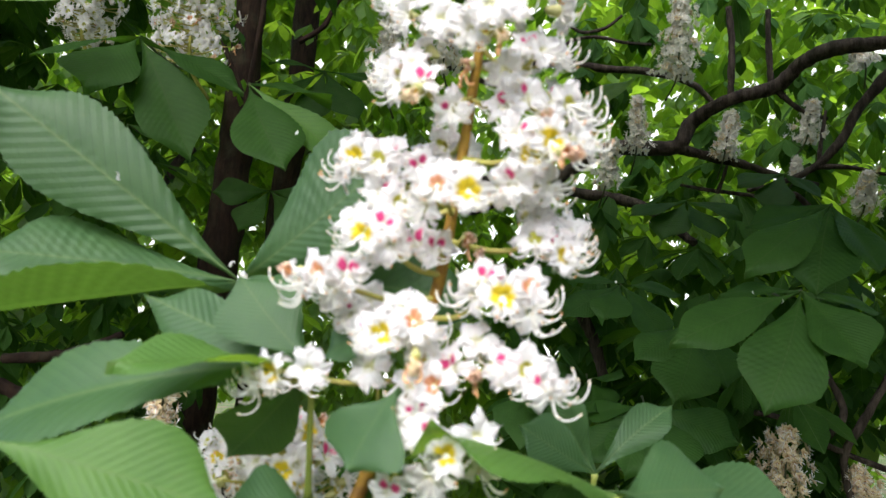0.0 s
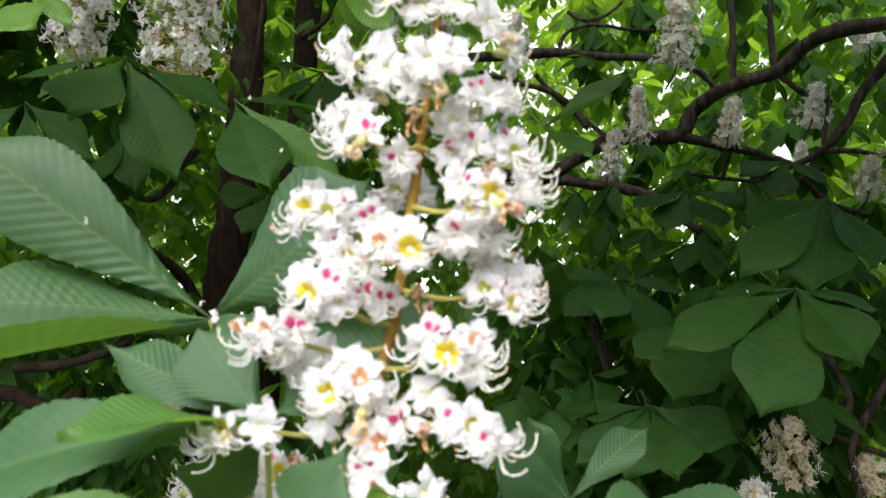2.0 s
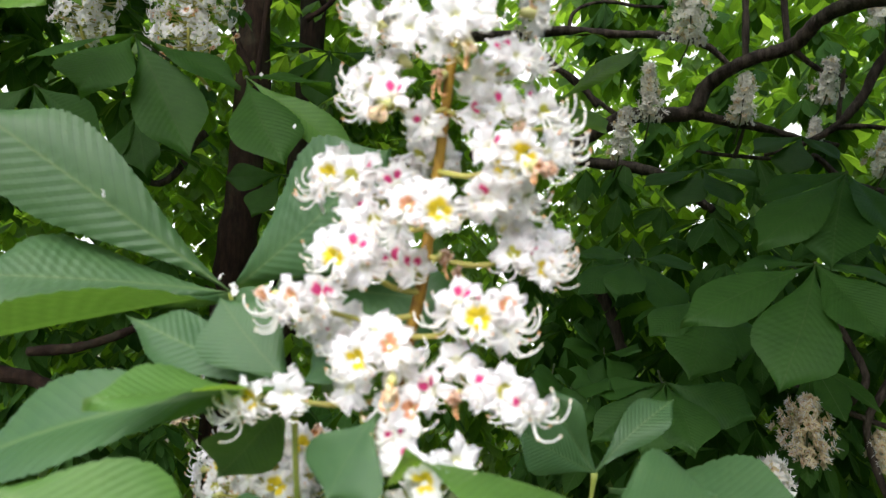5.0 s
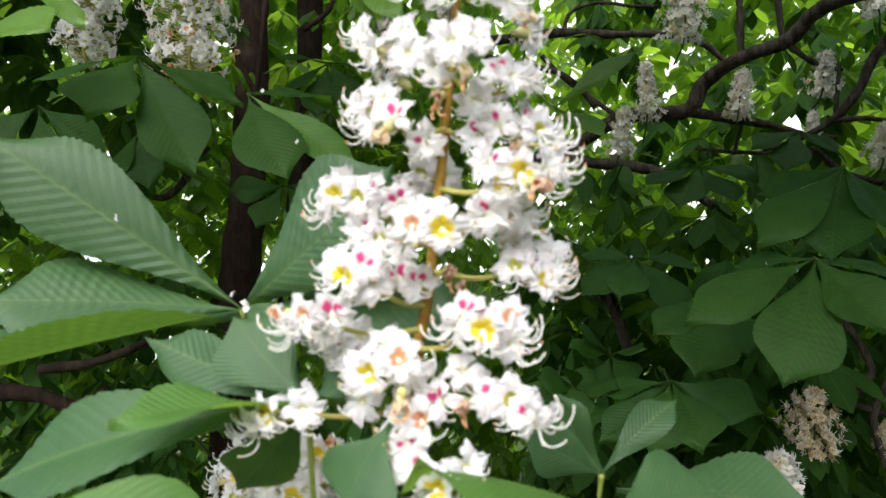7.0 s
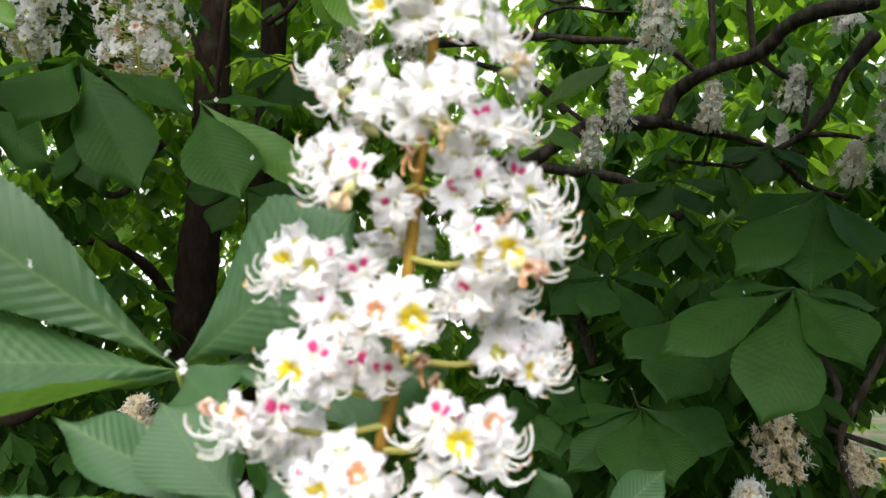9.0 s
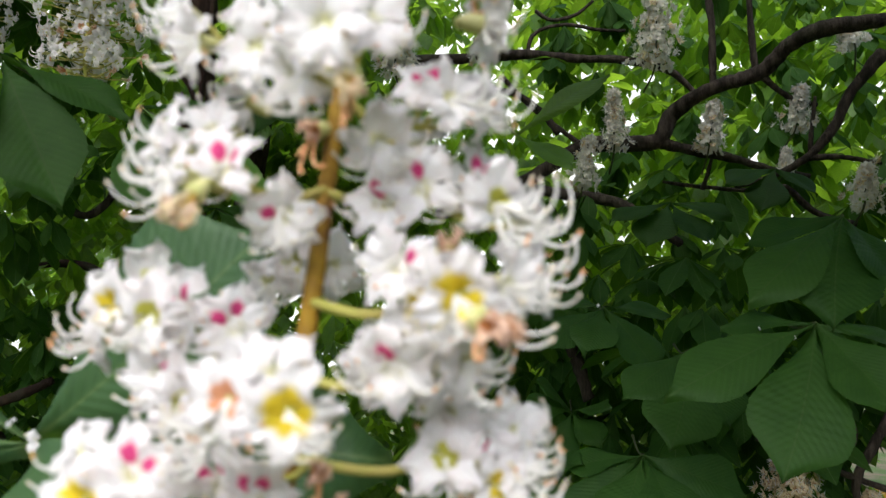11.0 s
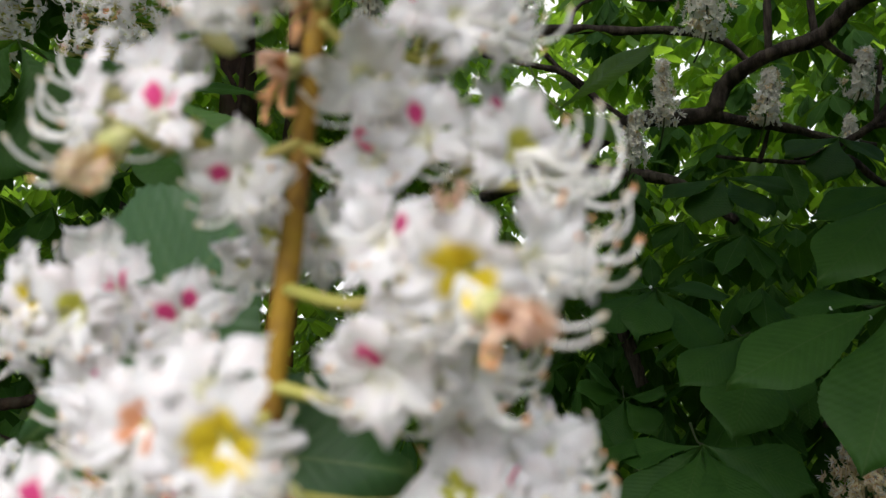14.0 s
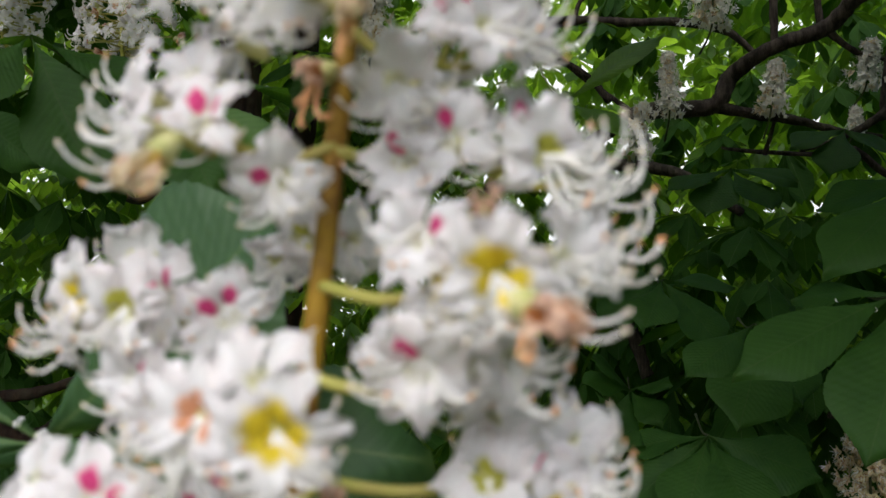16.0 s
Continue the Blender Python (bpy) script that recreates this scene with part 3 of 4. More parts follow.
CYMES.append(((0.022, 0.379, 1.721), [
    (0.009, 0.4, 1.721, 'G', 0, -0.2),
    (0.003, 0.402, 1.716, 'G', -0.4, -0.5),
    (0.019, 0.402, 1.72, 'W', 0.5, 0)]))
CYMES.append(((0.024, 0.379, 1.735), [
    (0.037, 0.373, 1.734, 'P', -0.2, 0.1),
    (0.048, 0.372, 1.738, 'P', 0.1, 0.2),
    (0.061, 0.388, 1.743, 'P', 0.4, 0.2),
    (0.065, 0.362, 1.729, 'G', 0.8, -0.1),
    (0.071, 0.372, 1.725, 'W', 1.2, -0.3),
    (0.045, 0.385, 1.749, 'W', 0, 0.8)]))
CYMES.append(((0.021, 0.379, 1.708), [
    (0.046, 0.355, 1.717, 'P', -0.2, 0.1),
    (0.055, 0.35, 1.716, 'D', 0.1, 0.3),
    (0.058, 0.342, 1.707, 'Y', 0.3, -0.1),
    (0.063, 0.34, 1.702, 'D', 0.7, -0.5),
    (0.051, 0.358, 1.705, 'Y', 0, -0.4),
    (0.067, 0.352, 1.71, 'W', 1.2, -0.2)]))
CYMES.append(((0.019, 0.379, 1.69), [
    (0.045, 0.356, 1.696, 'P', 0.1, -0.2),
    (0.053, 0.365, 1.693, 'W', 0.4, -0.2),
    (0.058, 0.362, 1.694, 'W', 1, -0.3),
    (0.038, 0.37, 1.694, 'W', -0.2, -0.4)]))
CYMES.append(((0.019, 0.379, 1.687), [
    (-0.025, 0.37, 1.706, 'Y', -0.5, 0),
    (-0.014, 0.365, 1.704, 'G', -0.2, -0.1),
    (-0.01, 0.372, 1.709, 'P', 0, 0.2),
    (0.002, 0.372, 1.705, 'P', 0.3, 0),
    (-0.031, 0.375, 1.701, 'W', -1.1, -0.2),
    (-0.022, 0.382, 1.708, 'W', -0.7, 0.4)]))
CYMES.append(((0.019, 0.379, 1.685), [
    (-0.012, 0.368, 1.693, 'P', -0.1, -0.1),
    (-0.004, 0.362, 1.685, 'G', 0.2, -0.4),
    (-0.011, 0.374, 1.688, 'W', -0.3, -0.3)]))
CYMES.append(((0.018, 0.379, 1.685), [
    (0.027, 0.337, 1.685, 'Y', 0.2, -0.1),
    (0.015, 0.338, 1.687, 'O', -0.2, 0),
    (0.021, 0.345, 1.691, 'W', 0, 0.6),
    (0.01, 0.345, 1.68, 'W', -0.8, -0.5)]))
CYMES.append(((0.015, 0.379, 1.662), [
    (0.004, 0.365, 1.67, 'P', -0.2, -0.1),
    (0.013, 0.362, 1.668, 'P', 0.1, -0.2),
    (0.025, 0.368, 1.671, 'D', 0.3, -0.3)]))
CYMES.append(((0.018, 0.379, 1.671), [
    (0.054, 0.372, 1.672, 'G', 0, 0.4),
    (0.061, 0.378, 1.674, 'P', 0.2, 0.5),
    (0.066, 0.374, 1.666, 'Y', 0.7, 0.1),
    (0.07, 0.378, 1.67, 'W', 1.2, 0.3),
    (0.055, 0.376, 1.681, 'W', -0.5, 0.4),
    (0.069, 0.380, 1.677, 'W', 0.7, 0.3)]))
CYMES.append(((0.014, 0.379, 1.656), [
    (-0.014, 0.342, 1.667, 'Y', -0.1, 0),
    (-0.007, 0.35, 1.674, 'P', 0.1, 0.4),
    (-0.021, 0.352, 1.674, 'W', -0.6, 0.6),
    (-0.005, 0.352, 1.665, 'W', 0.4, -0.1)]))
CYMES.append(((0.012, 0.379, 1.646), [
    (-0.031, 0.345, 1.652, 'O', -0.4, -0.1),
    (-0.021, 0.35, 1.655, 'P', 0.1, -0.1),
    (-0.038, 0.35, 1.647, 'W', -1, -0.4),
    (-0.027, 0.352, 1.646, 'W', -0.2, -0.7)]))
CYMES.append(((0.011, 0.379, 1.637), [
    (0.042, 0.343, 1.645, 'Y', 0.1, -0.1),
    (0.035, 0.352, 1.654, 'P', -0.2, 0.4),
    (0.052, 0.352, 1.65, 'O', 0.4, 0.2),
    (0.03, 0.358, 1.646, 'W', -0.6, 0),
    (0.052, 0.352, 1.641, 'W', 1, -0.4),
    (0.032, 0.365, 1.661, 'D', -0.1, 0.6)]))
CYMES.append(((0.008, 0.379, 1.622), [
    (-0.003, 0.34, 1.629, 'Y', -0.2, -0.1),
    (0.008, 0.343, 1.634, 'O', 0.2, 0.2),
    (0.01, 0.34, 1.62, 'B', 0.1, -1),
    (-0.01, 0.35, 1.632, 'P', -0.5, 0.2),
    (-0.0, 0.355, 1.639, 'W', 0, 0.7),
    (0.011, 0.352, 1.627, 'W', 0.6, -0.1)]))
CYMES.append(((0.01, 0.379, 1.637), [
    (-0.02, 0.365, 1.64, 'P', -0.1, -0.1),
    (-0.016, 0.372, 1.642, 'W', 0.1, 0.4)]))
CYMES.append(((0.007, 0.379, 1.62), [
    (0.022, 0.355, 1.619, 'P', -0.2, 0),
    (0.045, 0.352, 1.621, 'P', 0, 0.1),
    (0.052, 0.348, 1.618, 'G', 0.1, -0.1),
    (0.058, 0.348, 1.615, 'P', 0.4, 0),
    (0.032, 0.362, 1.628, 'W', 0, 0.8),
    (0.061, 0.352, 1.61, 'W', 0.9, -0.7),
    (0.033, 0.358, 1.615, 'D', 0, -0.2)]))
CYMES.append(((0.005, 0.379, 1.612), [
    (-0.05, 0.355, 1.611, 'Y', -0.4, -0.2),
    (-0.055, 0.356, 1.607, 'W', -0.9, -0.5),
    (-0.045, 0.376, 1.617, 'P', 0.1, 0.5),
    (-0.036, 0.358, 1.613, 'W', 0.3, 0.1)]))
CYMES.append(((-0.001, 0.379, 1.583), [
    (0.017, 0.345, 1.61, 'O', 0, 0.2),
    (0.011, 0.348, 1.601, 'P', -0.3, 0),
    (0.007, 0.355, 1.608, 'W', -0.4, 0.4)]))
CYMES.append(((-0.009, 0.379, 1.569), [
    (0.024, 0.335, 1.586, 'Y', 0, -0.2),
    (0.014, 0.345, 1.593, 'P', -0.3, 0.1),
    (0.034, 0.345, 1.592, 'W', 0.5, 0.3),
    (0.036, 0.35, 1.58, 'W', 0.7, -0.4),
    (0.017, 0.35, 1.575, 'W', -0.3, -0.6)]))
CYMES.append(((-0.013, 0.379, 1.566), [
    (0.001, 0.36, 1.57, 'P', -0.4, 0),
    (-0.013, 0.37, 1.615, 'W', -0.3, 0.2)]))
near_leaf('broad palmate chestnut leaf with deeply pleated grey-green leaflets beside the spike', (-0.116, 0.485, 1.66), (-0.113, 0.53, 1.59), [
    ((-0.116, 0.485, 1.66), (-0.258, 0.432, 1.764), 0.061, (0.02, -0.985, 0.16), 0.02, 0.05),
    ((-0.116, 0.485, 1.66), (-0.246, 0.425, 1.668), 0.074, (-0.05, -0.8, 0.6), 0.03, 0.06),
    ((-0.116, 0.485, 1.66), (-0.226, 0.375, 1.626), 0.100, (0.0, -0.56, 0.83), 0.02, (0.2, 0.82)),
    ((-0.116, 0.485, 1.66), (-0.019, 0.455, 1.74), 0.082, (-0.15, -0.95, 0.2), 0.04, 0.08),
    ((-0.116, 0.485, 1.66), (0.025, 0.485, 1.66), 0.06, (-0.1, -0.75, 0.6), 0.06, 0.1),
    ((-0.116, 0.485, 1.66), (-0.083, 0.45, 1.644), 0.04, (0, -0.8, 0.6), 0.03, 0.1),
])
near_leaf('drooping palmate chestnut leaf with curled leaflets under the flowers', (-0.037, 0.372, 1.615), (-0.042, 0.4, 1.556), [
    ((-0.037, 0.372, 1.615), (-0.132, 0.41, 1.641), 0.027, (0.15, -0.9, 0.4), -0.06, 0.15),
    ((-0.037, 0.372, 1.615), (-0.078, 0.385, 1.654), 0.042, (0.45, -0.88, 0.1), 0.04, 0.1),
    ((-0.037, 0.372, 1.615), (-0.101, 0.325, 1.616), 0.032, (0.0, -0.55, 0.83), 0.06, (0.1, 0.75), LEAF_LIT),
    ((-0.037, 0.372, 1.615), (-0.177, 0.335, 1.602), 0.050, (0.1, -0.74, 0.66), 0.24, (0.05, 0.45)),
    ((-0.037, 0.372, 1.615), (-0.082, 0.4, 1.568), 0.036, (0.6, -0.8, 0.1), 0.06, 0.1),
    ((-0.037, 0.372, 1.615), (-0.018, 0.375, 1.631), 0.02, (-0.4, -0.8, 0.4), 0.03, 0.1),
    ((0.003, 0.352, 1.609), (-0.014, 0.34, 1.579), 0.04, (-0.5, -0.8, 0.3), 0.08, 0.1),
])
near_leaf('large low chestnut leaf in soft light', (-0.128, 0.3, 1.586), (-0.177, 0.33, 1.575), [
    ((-0.128, 0.3, 1.586), (-0.045, 0.31, 1.573), 0.042, (0.05, -0.66, 0.75), 0.12, 0.10, LEAF_LIT),
])
near_leaf('low chestnut leaf under the spike', (-0.007, 0.36, 1.547), (-0.012, 0.38, 1.52), [
    ((-0.007, 0.36, 1.547), (-0.057, 0.33, 1.561), 0.045, (0, -0.7, 0.7), 0.05, 0.1),
    ((-0.007, 0.36, 1.547), (0.02, 0.33, 1.555), 0.03, (0, -0.7, 0.7), 0.05, 0.1),
])
near_leaf('narrow chestnut leaf crossing below the flowers', (0.09, 0.38, 1.569), (0.09, 0.4, 1.536), [
    ((0.09, 0.38, 1.569), (0.02, 0.33, 1.602), 0.048, (-0.3, -0.45, 0.85), 0.08, -0.25, LEAF_LIT),
    ((0.09, 0.38, 1.569), (0.143, 0.41, 1.574), 0.052, (0.1, -0.7, 0.7), 0.1, 0.08),
])
near_leaf('young chestnut leaf with folded light green leaflets', (0.097, 0.52, 1.559), (0.091, 0.53, 1.515), [
    ((0.097, 0.52, 1.559), (0.149, 0.546, 1.604), 0.024, (0.3, -0.7, 0.65), 0.1, 0.25),
    ((0.097, 0.52, 1.559), (0.072, 0.51, 1.606), 0.026, (-0.5, -0.8, 0.4), 0.04, 0.2),
    ((0.097, 0.52, 1.559), (0.054, 0.49, 1.587), 0.034, (-0.2, -0.85, 0.45), 0.05, 0.1),
    ((0.106, 0.53, 1.549), (0.219, 0.52, 1.553), 0.070, (0.1, -0.6, 0.8), 0.14, 0.08),
])
near_leaf('dark chestnut leaf hanging below pale panicles', (-0.379, 0.8, 1.957), (-0.483, 0.9, 2.048), [
    ((-0.379, 0.8, 1.957), (-0.388, 0.72, 1.875), 0.085, (0.2, -0.85, 0.5), 0.05, 0.12),
    ((-0.379, 0.8, 1.957), (-0.288, 0.76, 1.822), 0.075, (0.35, -0.85, 0.4), 0.05, 0.1),
    ((-0.379, 0.8, 1.957), (-0.253, 0.8, 1.908), 0.05, (0.2, -0.6, 0.75), 0.06, 0.1),
    ((-0.379, 0.8, 1.957), (-0.513, 0.8, 1.946), 0.05, (-0.2, -0.7, 0.7), 0.06, 0.1),
], LEAF_HANGING_SHADED, True)
near_leaf('dark chestnut leaf hanging in front of the trunk', (-0.265, 0.84, 1.92), (-0.356, 1.0, 2.033), [
    ((-0.265, 0.84, 1.92), (-0.189, 0.76, 1.81), 0.075, (0.3, -0.9, 0.3), 0.05, 0.1),
    ((-0.265, 0.84, 1.92), (-0.118, 0.8, 1.828), 0.048, (0.1, -0.7, 0.7), 0.08, 0.12, LEAF_LIT),
    ((-0.265, 0.84, 1.92), (-0.195, 0.95, 1.96), 0.06, (0.1, -0.6, 0.7), 0.08, 0.12),
], LEAF_HANGING_SHADED, True)
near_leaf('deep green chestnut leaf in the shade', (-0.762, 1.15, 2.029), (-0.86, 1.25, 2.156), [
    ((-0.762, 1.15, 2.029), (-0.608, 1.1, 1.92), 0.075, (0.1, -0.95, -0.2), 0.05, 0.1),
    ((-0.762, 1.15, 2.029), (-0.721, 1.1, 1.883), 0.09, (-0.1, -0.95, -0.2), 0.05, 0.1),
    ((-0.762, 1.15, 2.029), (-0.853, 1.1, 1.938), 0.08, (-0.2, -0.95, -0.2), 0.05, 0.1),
], LEAF_SHADE_TONED, True)
near_leaf('light green chestnut leaf at the crown edge', (-0.496, 0.7, 1.954), (-0.59, 0.75, 2.017), [
    ((-0.496, 0.7, 1.954), (-0.374, 0.64, 1.929), 0.066, (0, -0.75, 0.65), 0.05, 0.25),
    ((-0.443, 0.7, 2.002), (-0.362, 0.68, 1.945), 0.03, (0, -0.5, 0.85), 0.05, 0.1),
], LEAF_YOUNG)
near_leaf('light green chestnut leaf above the spike', (-0.12, 0.7, 1.996), (-0.181, 0.8, 2.105), [
    ((-0.12, 0.7, 1.996), (-0.048, 0.66, 1.922), 0.035, (0.2, -0.7, 0.6), 0.05, 0.1),
    ((-0.12, 0.7, 1.996), (-0.081, 0.7, 1.937), 0.03, (0.2, -0.7, 0.6), 0.05, 0.1),
], LEAF_YOUNG)
near_leaf('dark chestnut leaf hanging before the far trunk', (-0.414, 1.65, 2.269), (-0.437, 1.8, 2.401), [
    ((-0.414, 1.65, 2.269), (-0.528, 1.6, 2.281), 0.07, (-0.1, -0.6, 0.8), 0.05, 0.06),
    ((-0.414, 1.65, 2.269), (-0.309, 1.58, 2.141), 0.085, (0.2, -0.85, 0.5), 0.05, 0.06),
    ((-0.414, 1.65, 2.269), (-0.421, 1.57, 2.13), 0.085, (0, -0.85, 0.5), 0.05, 0.06),
    ((-0.414, 1.65, 2.269), (-0.274, 1.65, 2.255), 0.07, (0.2, -0.6, 0.8), 0.05, 0.06),
    ((-0.414, 1.65, 2.269), (-0.503, 1.58, 2.182), 0.075, (-0.2, -0.8, 0.55), 0.05, 0.06),
], LEAF_HANGING_SHADED, True)
near_leaf('dark chestnut leaf hanging before the trunks', (-0.553, 1.75, 2.006), (-0.608, 1.9, 2.107), [
    ((-0.553, 1.75, 2.006), (-0.674, 1.7, 1.991), 0.07, (-0.1, -0.95, 0.1), 0.05, 0.06),
    ((-0.553, 1.75, 2.006), (-0.594, 1.67, 1.899), 0.08, (-0.1, -0.95, 0.0), 0.05, 0.06),
    ((-0.553, 1.75, 2.006), (-0.448, 1.67, 1.895), 0.08, (0.1, -0.95, 0.0), 0.05, 0.06),
    ((-0.553, 1.75, 2.006), (-0.396, 1.72, 1.989), 0.07, (0.2, -0.95, 0.1), 0.05, 0.06),
], LEAF_HANGING_SHADED, True)
near_leaf('dark chestnut leaf under a pale panicle', (-0.788, 1.5, 2.082), (-0.864, 1.6, 2.18), [
    ((-0.788, 1.5, 2.082), (-0.829, 1.45, 1.973), 0.07, (-0.2, -0.8, 0.5), 0.05, 0.06),
    ((-0.788, 1.5, 2.082), (-0.74, 1.45, 1.953), 0.075, (0, -0.85, 0.5), 0.05, 0.06),
    ((-0.788, 1.5, 2.082), (-0.684, 1.5, 2.065), 0.06, (0.1, -0.7, 0.7), 0.05, 0.06),
], LEAF_SHADE_TONED, True)
near_leaf('dark chestnut leaf hanging below the dark bough', (0.423, 1.75, 2.011), (0.454, 1.9, 2.04), [
    ((0.423, 1.75, 2.011), (0.288, 1.68, 1.979), 0.085, (-0.1, -0.5, 0.85), 0.05, 0.06),
    ((0.423, 1.75, 2.011), (0.35, 1.64, 1.916), 0.09, (-0.1, -0.6, 0.8), 0.05, 0.06),
    ((0.423, 1.75, 2.011), (0.47, 1.64, 1.92), 0.09, (0.1, -0.6, 0.8), 0.05, 0.06),
    ((0.423, 1.75, 2.011), (0.535, 1.7, 1.984), 0.085, (0.1, -0.5, 0.85), 0.05, 0.06),
], LEAF_HANGING_SHADED, True)
near_leaf('dark chestnut leaf hanging beside the dark bough', (0.622, 1.7, 2.068), (0.673, 1.85, 2.104), [
    ((0.622, 1.7, 2.068), (0.565, 1.62, 1.978), 0.08, (0, -0.7, 0.7), 0.05, 0.06),
    ((0.622, 1.7, 2.068), (0.51, 1.66, 2.041), 0.07, (-0.2, -0.5, 0.85), 0.05, 0.06),
    ((0.622, 1.7, 2.068), (0.69, 1.66, 2.016), 0.08, (0.2, -0.6, 0.75), 0.05, 0.06),
], LEAF_HANGING_SHADED, True)
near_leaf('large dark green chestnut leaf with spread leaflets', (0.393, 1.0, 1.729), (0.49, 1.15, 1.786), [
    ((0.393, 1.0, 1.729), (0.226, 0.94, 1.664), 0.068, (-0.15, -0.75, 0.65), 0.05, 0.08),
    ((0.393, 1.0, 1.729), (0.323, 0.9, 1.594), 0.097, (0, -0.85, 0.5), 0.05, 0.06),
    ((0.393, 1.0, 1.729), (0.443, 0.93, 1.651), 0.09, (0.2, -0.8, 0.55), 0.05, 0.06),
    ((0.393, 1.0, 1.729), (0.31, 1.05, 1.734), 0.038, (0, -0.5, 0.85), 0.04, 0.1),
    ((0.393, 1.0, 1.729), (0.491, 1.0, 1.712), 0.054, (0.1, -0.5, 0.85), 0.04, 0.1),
], LEAF_SHADE_TONED, True)
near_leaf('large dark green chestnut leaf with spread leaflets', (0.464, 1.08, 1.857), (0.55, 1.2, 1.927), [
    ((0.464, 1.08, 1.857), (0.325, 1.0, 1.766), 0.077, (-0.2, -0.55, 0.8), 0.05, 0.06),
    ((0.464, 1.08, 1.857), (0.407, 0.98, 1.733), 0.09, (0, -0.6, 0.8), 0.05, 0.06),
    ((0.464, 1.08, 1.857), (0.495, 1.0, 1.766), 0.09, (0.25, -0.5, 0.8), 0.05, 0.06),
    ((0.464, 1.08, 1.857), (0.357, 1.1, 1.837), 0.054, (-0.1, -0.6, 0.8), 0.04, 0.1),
], LEAF_SHADE_TONED, True)
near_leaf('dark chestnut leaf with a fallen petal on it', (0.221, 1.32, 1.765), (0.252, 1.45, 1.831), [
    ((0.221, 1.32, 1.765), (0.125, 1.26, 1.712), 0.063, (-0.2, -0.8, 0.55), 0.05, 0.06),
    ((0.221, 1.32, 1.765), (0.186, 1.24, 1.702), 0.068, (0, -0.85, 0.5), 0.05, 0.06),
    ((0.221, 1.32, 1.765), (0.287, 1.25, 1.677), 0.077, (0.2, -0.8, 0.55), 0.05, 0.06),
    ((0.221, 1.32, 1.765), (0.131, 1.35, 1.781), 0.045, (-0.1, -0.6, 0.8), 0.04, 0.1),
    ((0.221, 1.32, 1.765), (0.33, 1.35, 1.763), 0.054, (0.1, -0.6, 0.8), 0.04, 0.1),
], LEAF_SHADE_TONED, True)
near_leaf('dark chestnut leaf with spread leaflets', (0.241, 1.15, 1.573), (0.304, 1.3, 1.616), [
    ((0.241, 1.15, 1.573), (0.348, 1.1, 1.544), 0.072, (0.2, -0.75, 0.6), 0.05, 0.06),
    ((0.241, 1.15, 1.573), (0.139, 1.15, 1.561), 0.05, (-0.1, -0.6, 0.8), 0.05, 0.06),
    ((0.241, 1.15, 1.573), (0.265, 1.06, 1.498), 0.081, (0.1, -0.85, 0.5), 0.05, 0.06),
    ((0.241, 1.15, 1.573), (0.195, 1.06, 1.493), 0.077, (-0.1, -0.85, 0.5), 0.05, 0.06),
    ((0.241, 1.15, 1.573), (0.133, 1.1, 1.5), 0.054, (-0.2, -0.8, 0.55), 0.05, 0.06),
], LEAF_SHADE_TONED, True)
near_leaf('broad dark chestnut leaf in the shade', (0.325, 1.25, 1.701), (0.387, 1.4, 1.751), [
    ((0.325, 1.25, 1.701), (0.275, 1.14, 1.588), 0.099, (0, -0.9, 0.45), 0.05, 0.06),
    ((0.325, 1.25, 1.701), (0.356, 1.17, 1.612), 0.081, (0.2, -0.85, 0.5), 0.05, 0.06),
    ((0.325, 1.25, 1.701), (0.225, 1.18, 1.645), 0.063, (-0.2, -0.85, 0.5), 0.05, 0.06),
], LEAF_SHADE_TONED, True)
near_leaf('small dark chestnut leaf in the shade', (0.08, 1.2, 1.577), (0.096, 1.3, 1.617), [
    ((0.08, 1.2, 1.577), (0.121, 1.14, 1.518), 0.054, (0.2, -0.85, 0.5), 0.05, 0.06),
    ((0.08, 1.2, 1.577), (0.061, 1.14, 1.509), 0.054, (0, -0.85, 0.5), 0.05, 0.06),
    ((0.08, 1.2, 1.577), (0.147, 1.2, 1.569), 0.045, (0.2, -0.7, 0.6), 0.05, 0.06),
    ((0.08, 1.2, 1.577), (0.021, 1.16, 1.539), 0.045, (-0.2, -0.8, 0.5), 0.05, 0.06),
], LEAF_SHADE_TONED, True)
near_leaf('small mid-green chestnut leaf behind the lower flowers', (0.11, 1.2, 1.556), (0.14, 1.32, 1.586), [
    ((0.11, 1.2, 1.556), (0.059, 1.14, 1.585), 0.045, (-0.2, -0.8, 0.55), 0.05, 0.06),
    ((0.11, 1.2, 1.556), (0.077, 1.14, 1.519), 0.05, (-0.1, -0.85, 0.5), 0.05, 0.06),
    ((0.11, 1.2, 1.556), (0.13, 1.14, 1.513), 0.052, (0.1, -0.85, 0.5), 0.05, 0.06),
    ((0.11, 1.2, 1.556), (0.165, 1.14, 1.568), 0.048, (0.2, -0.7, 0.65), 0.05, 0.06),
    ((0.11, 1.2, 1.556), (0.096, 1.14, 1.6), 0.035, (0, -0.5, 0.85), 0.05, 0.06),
], LEAF_SHADE_TONED, True)
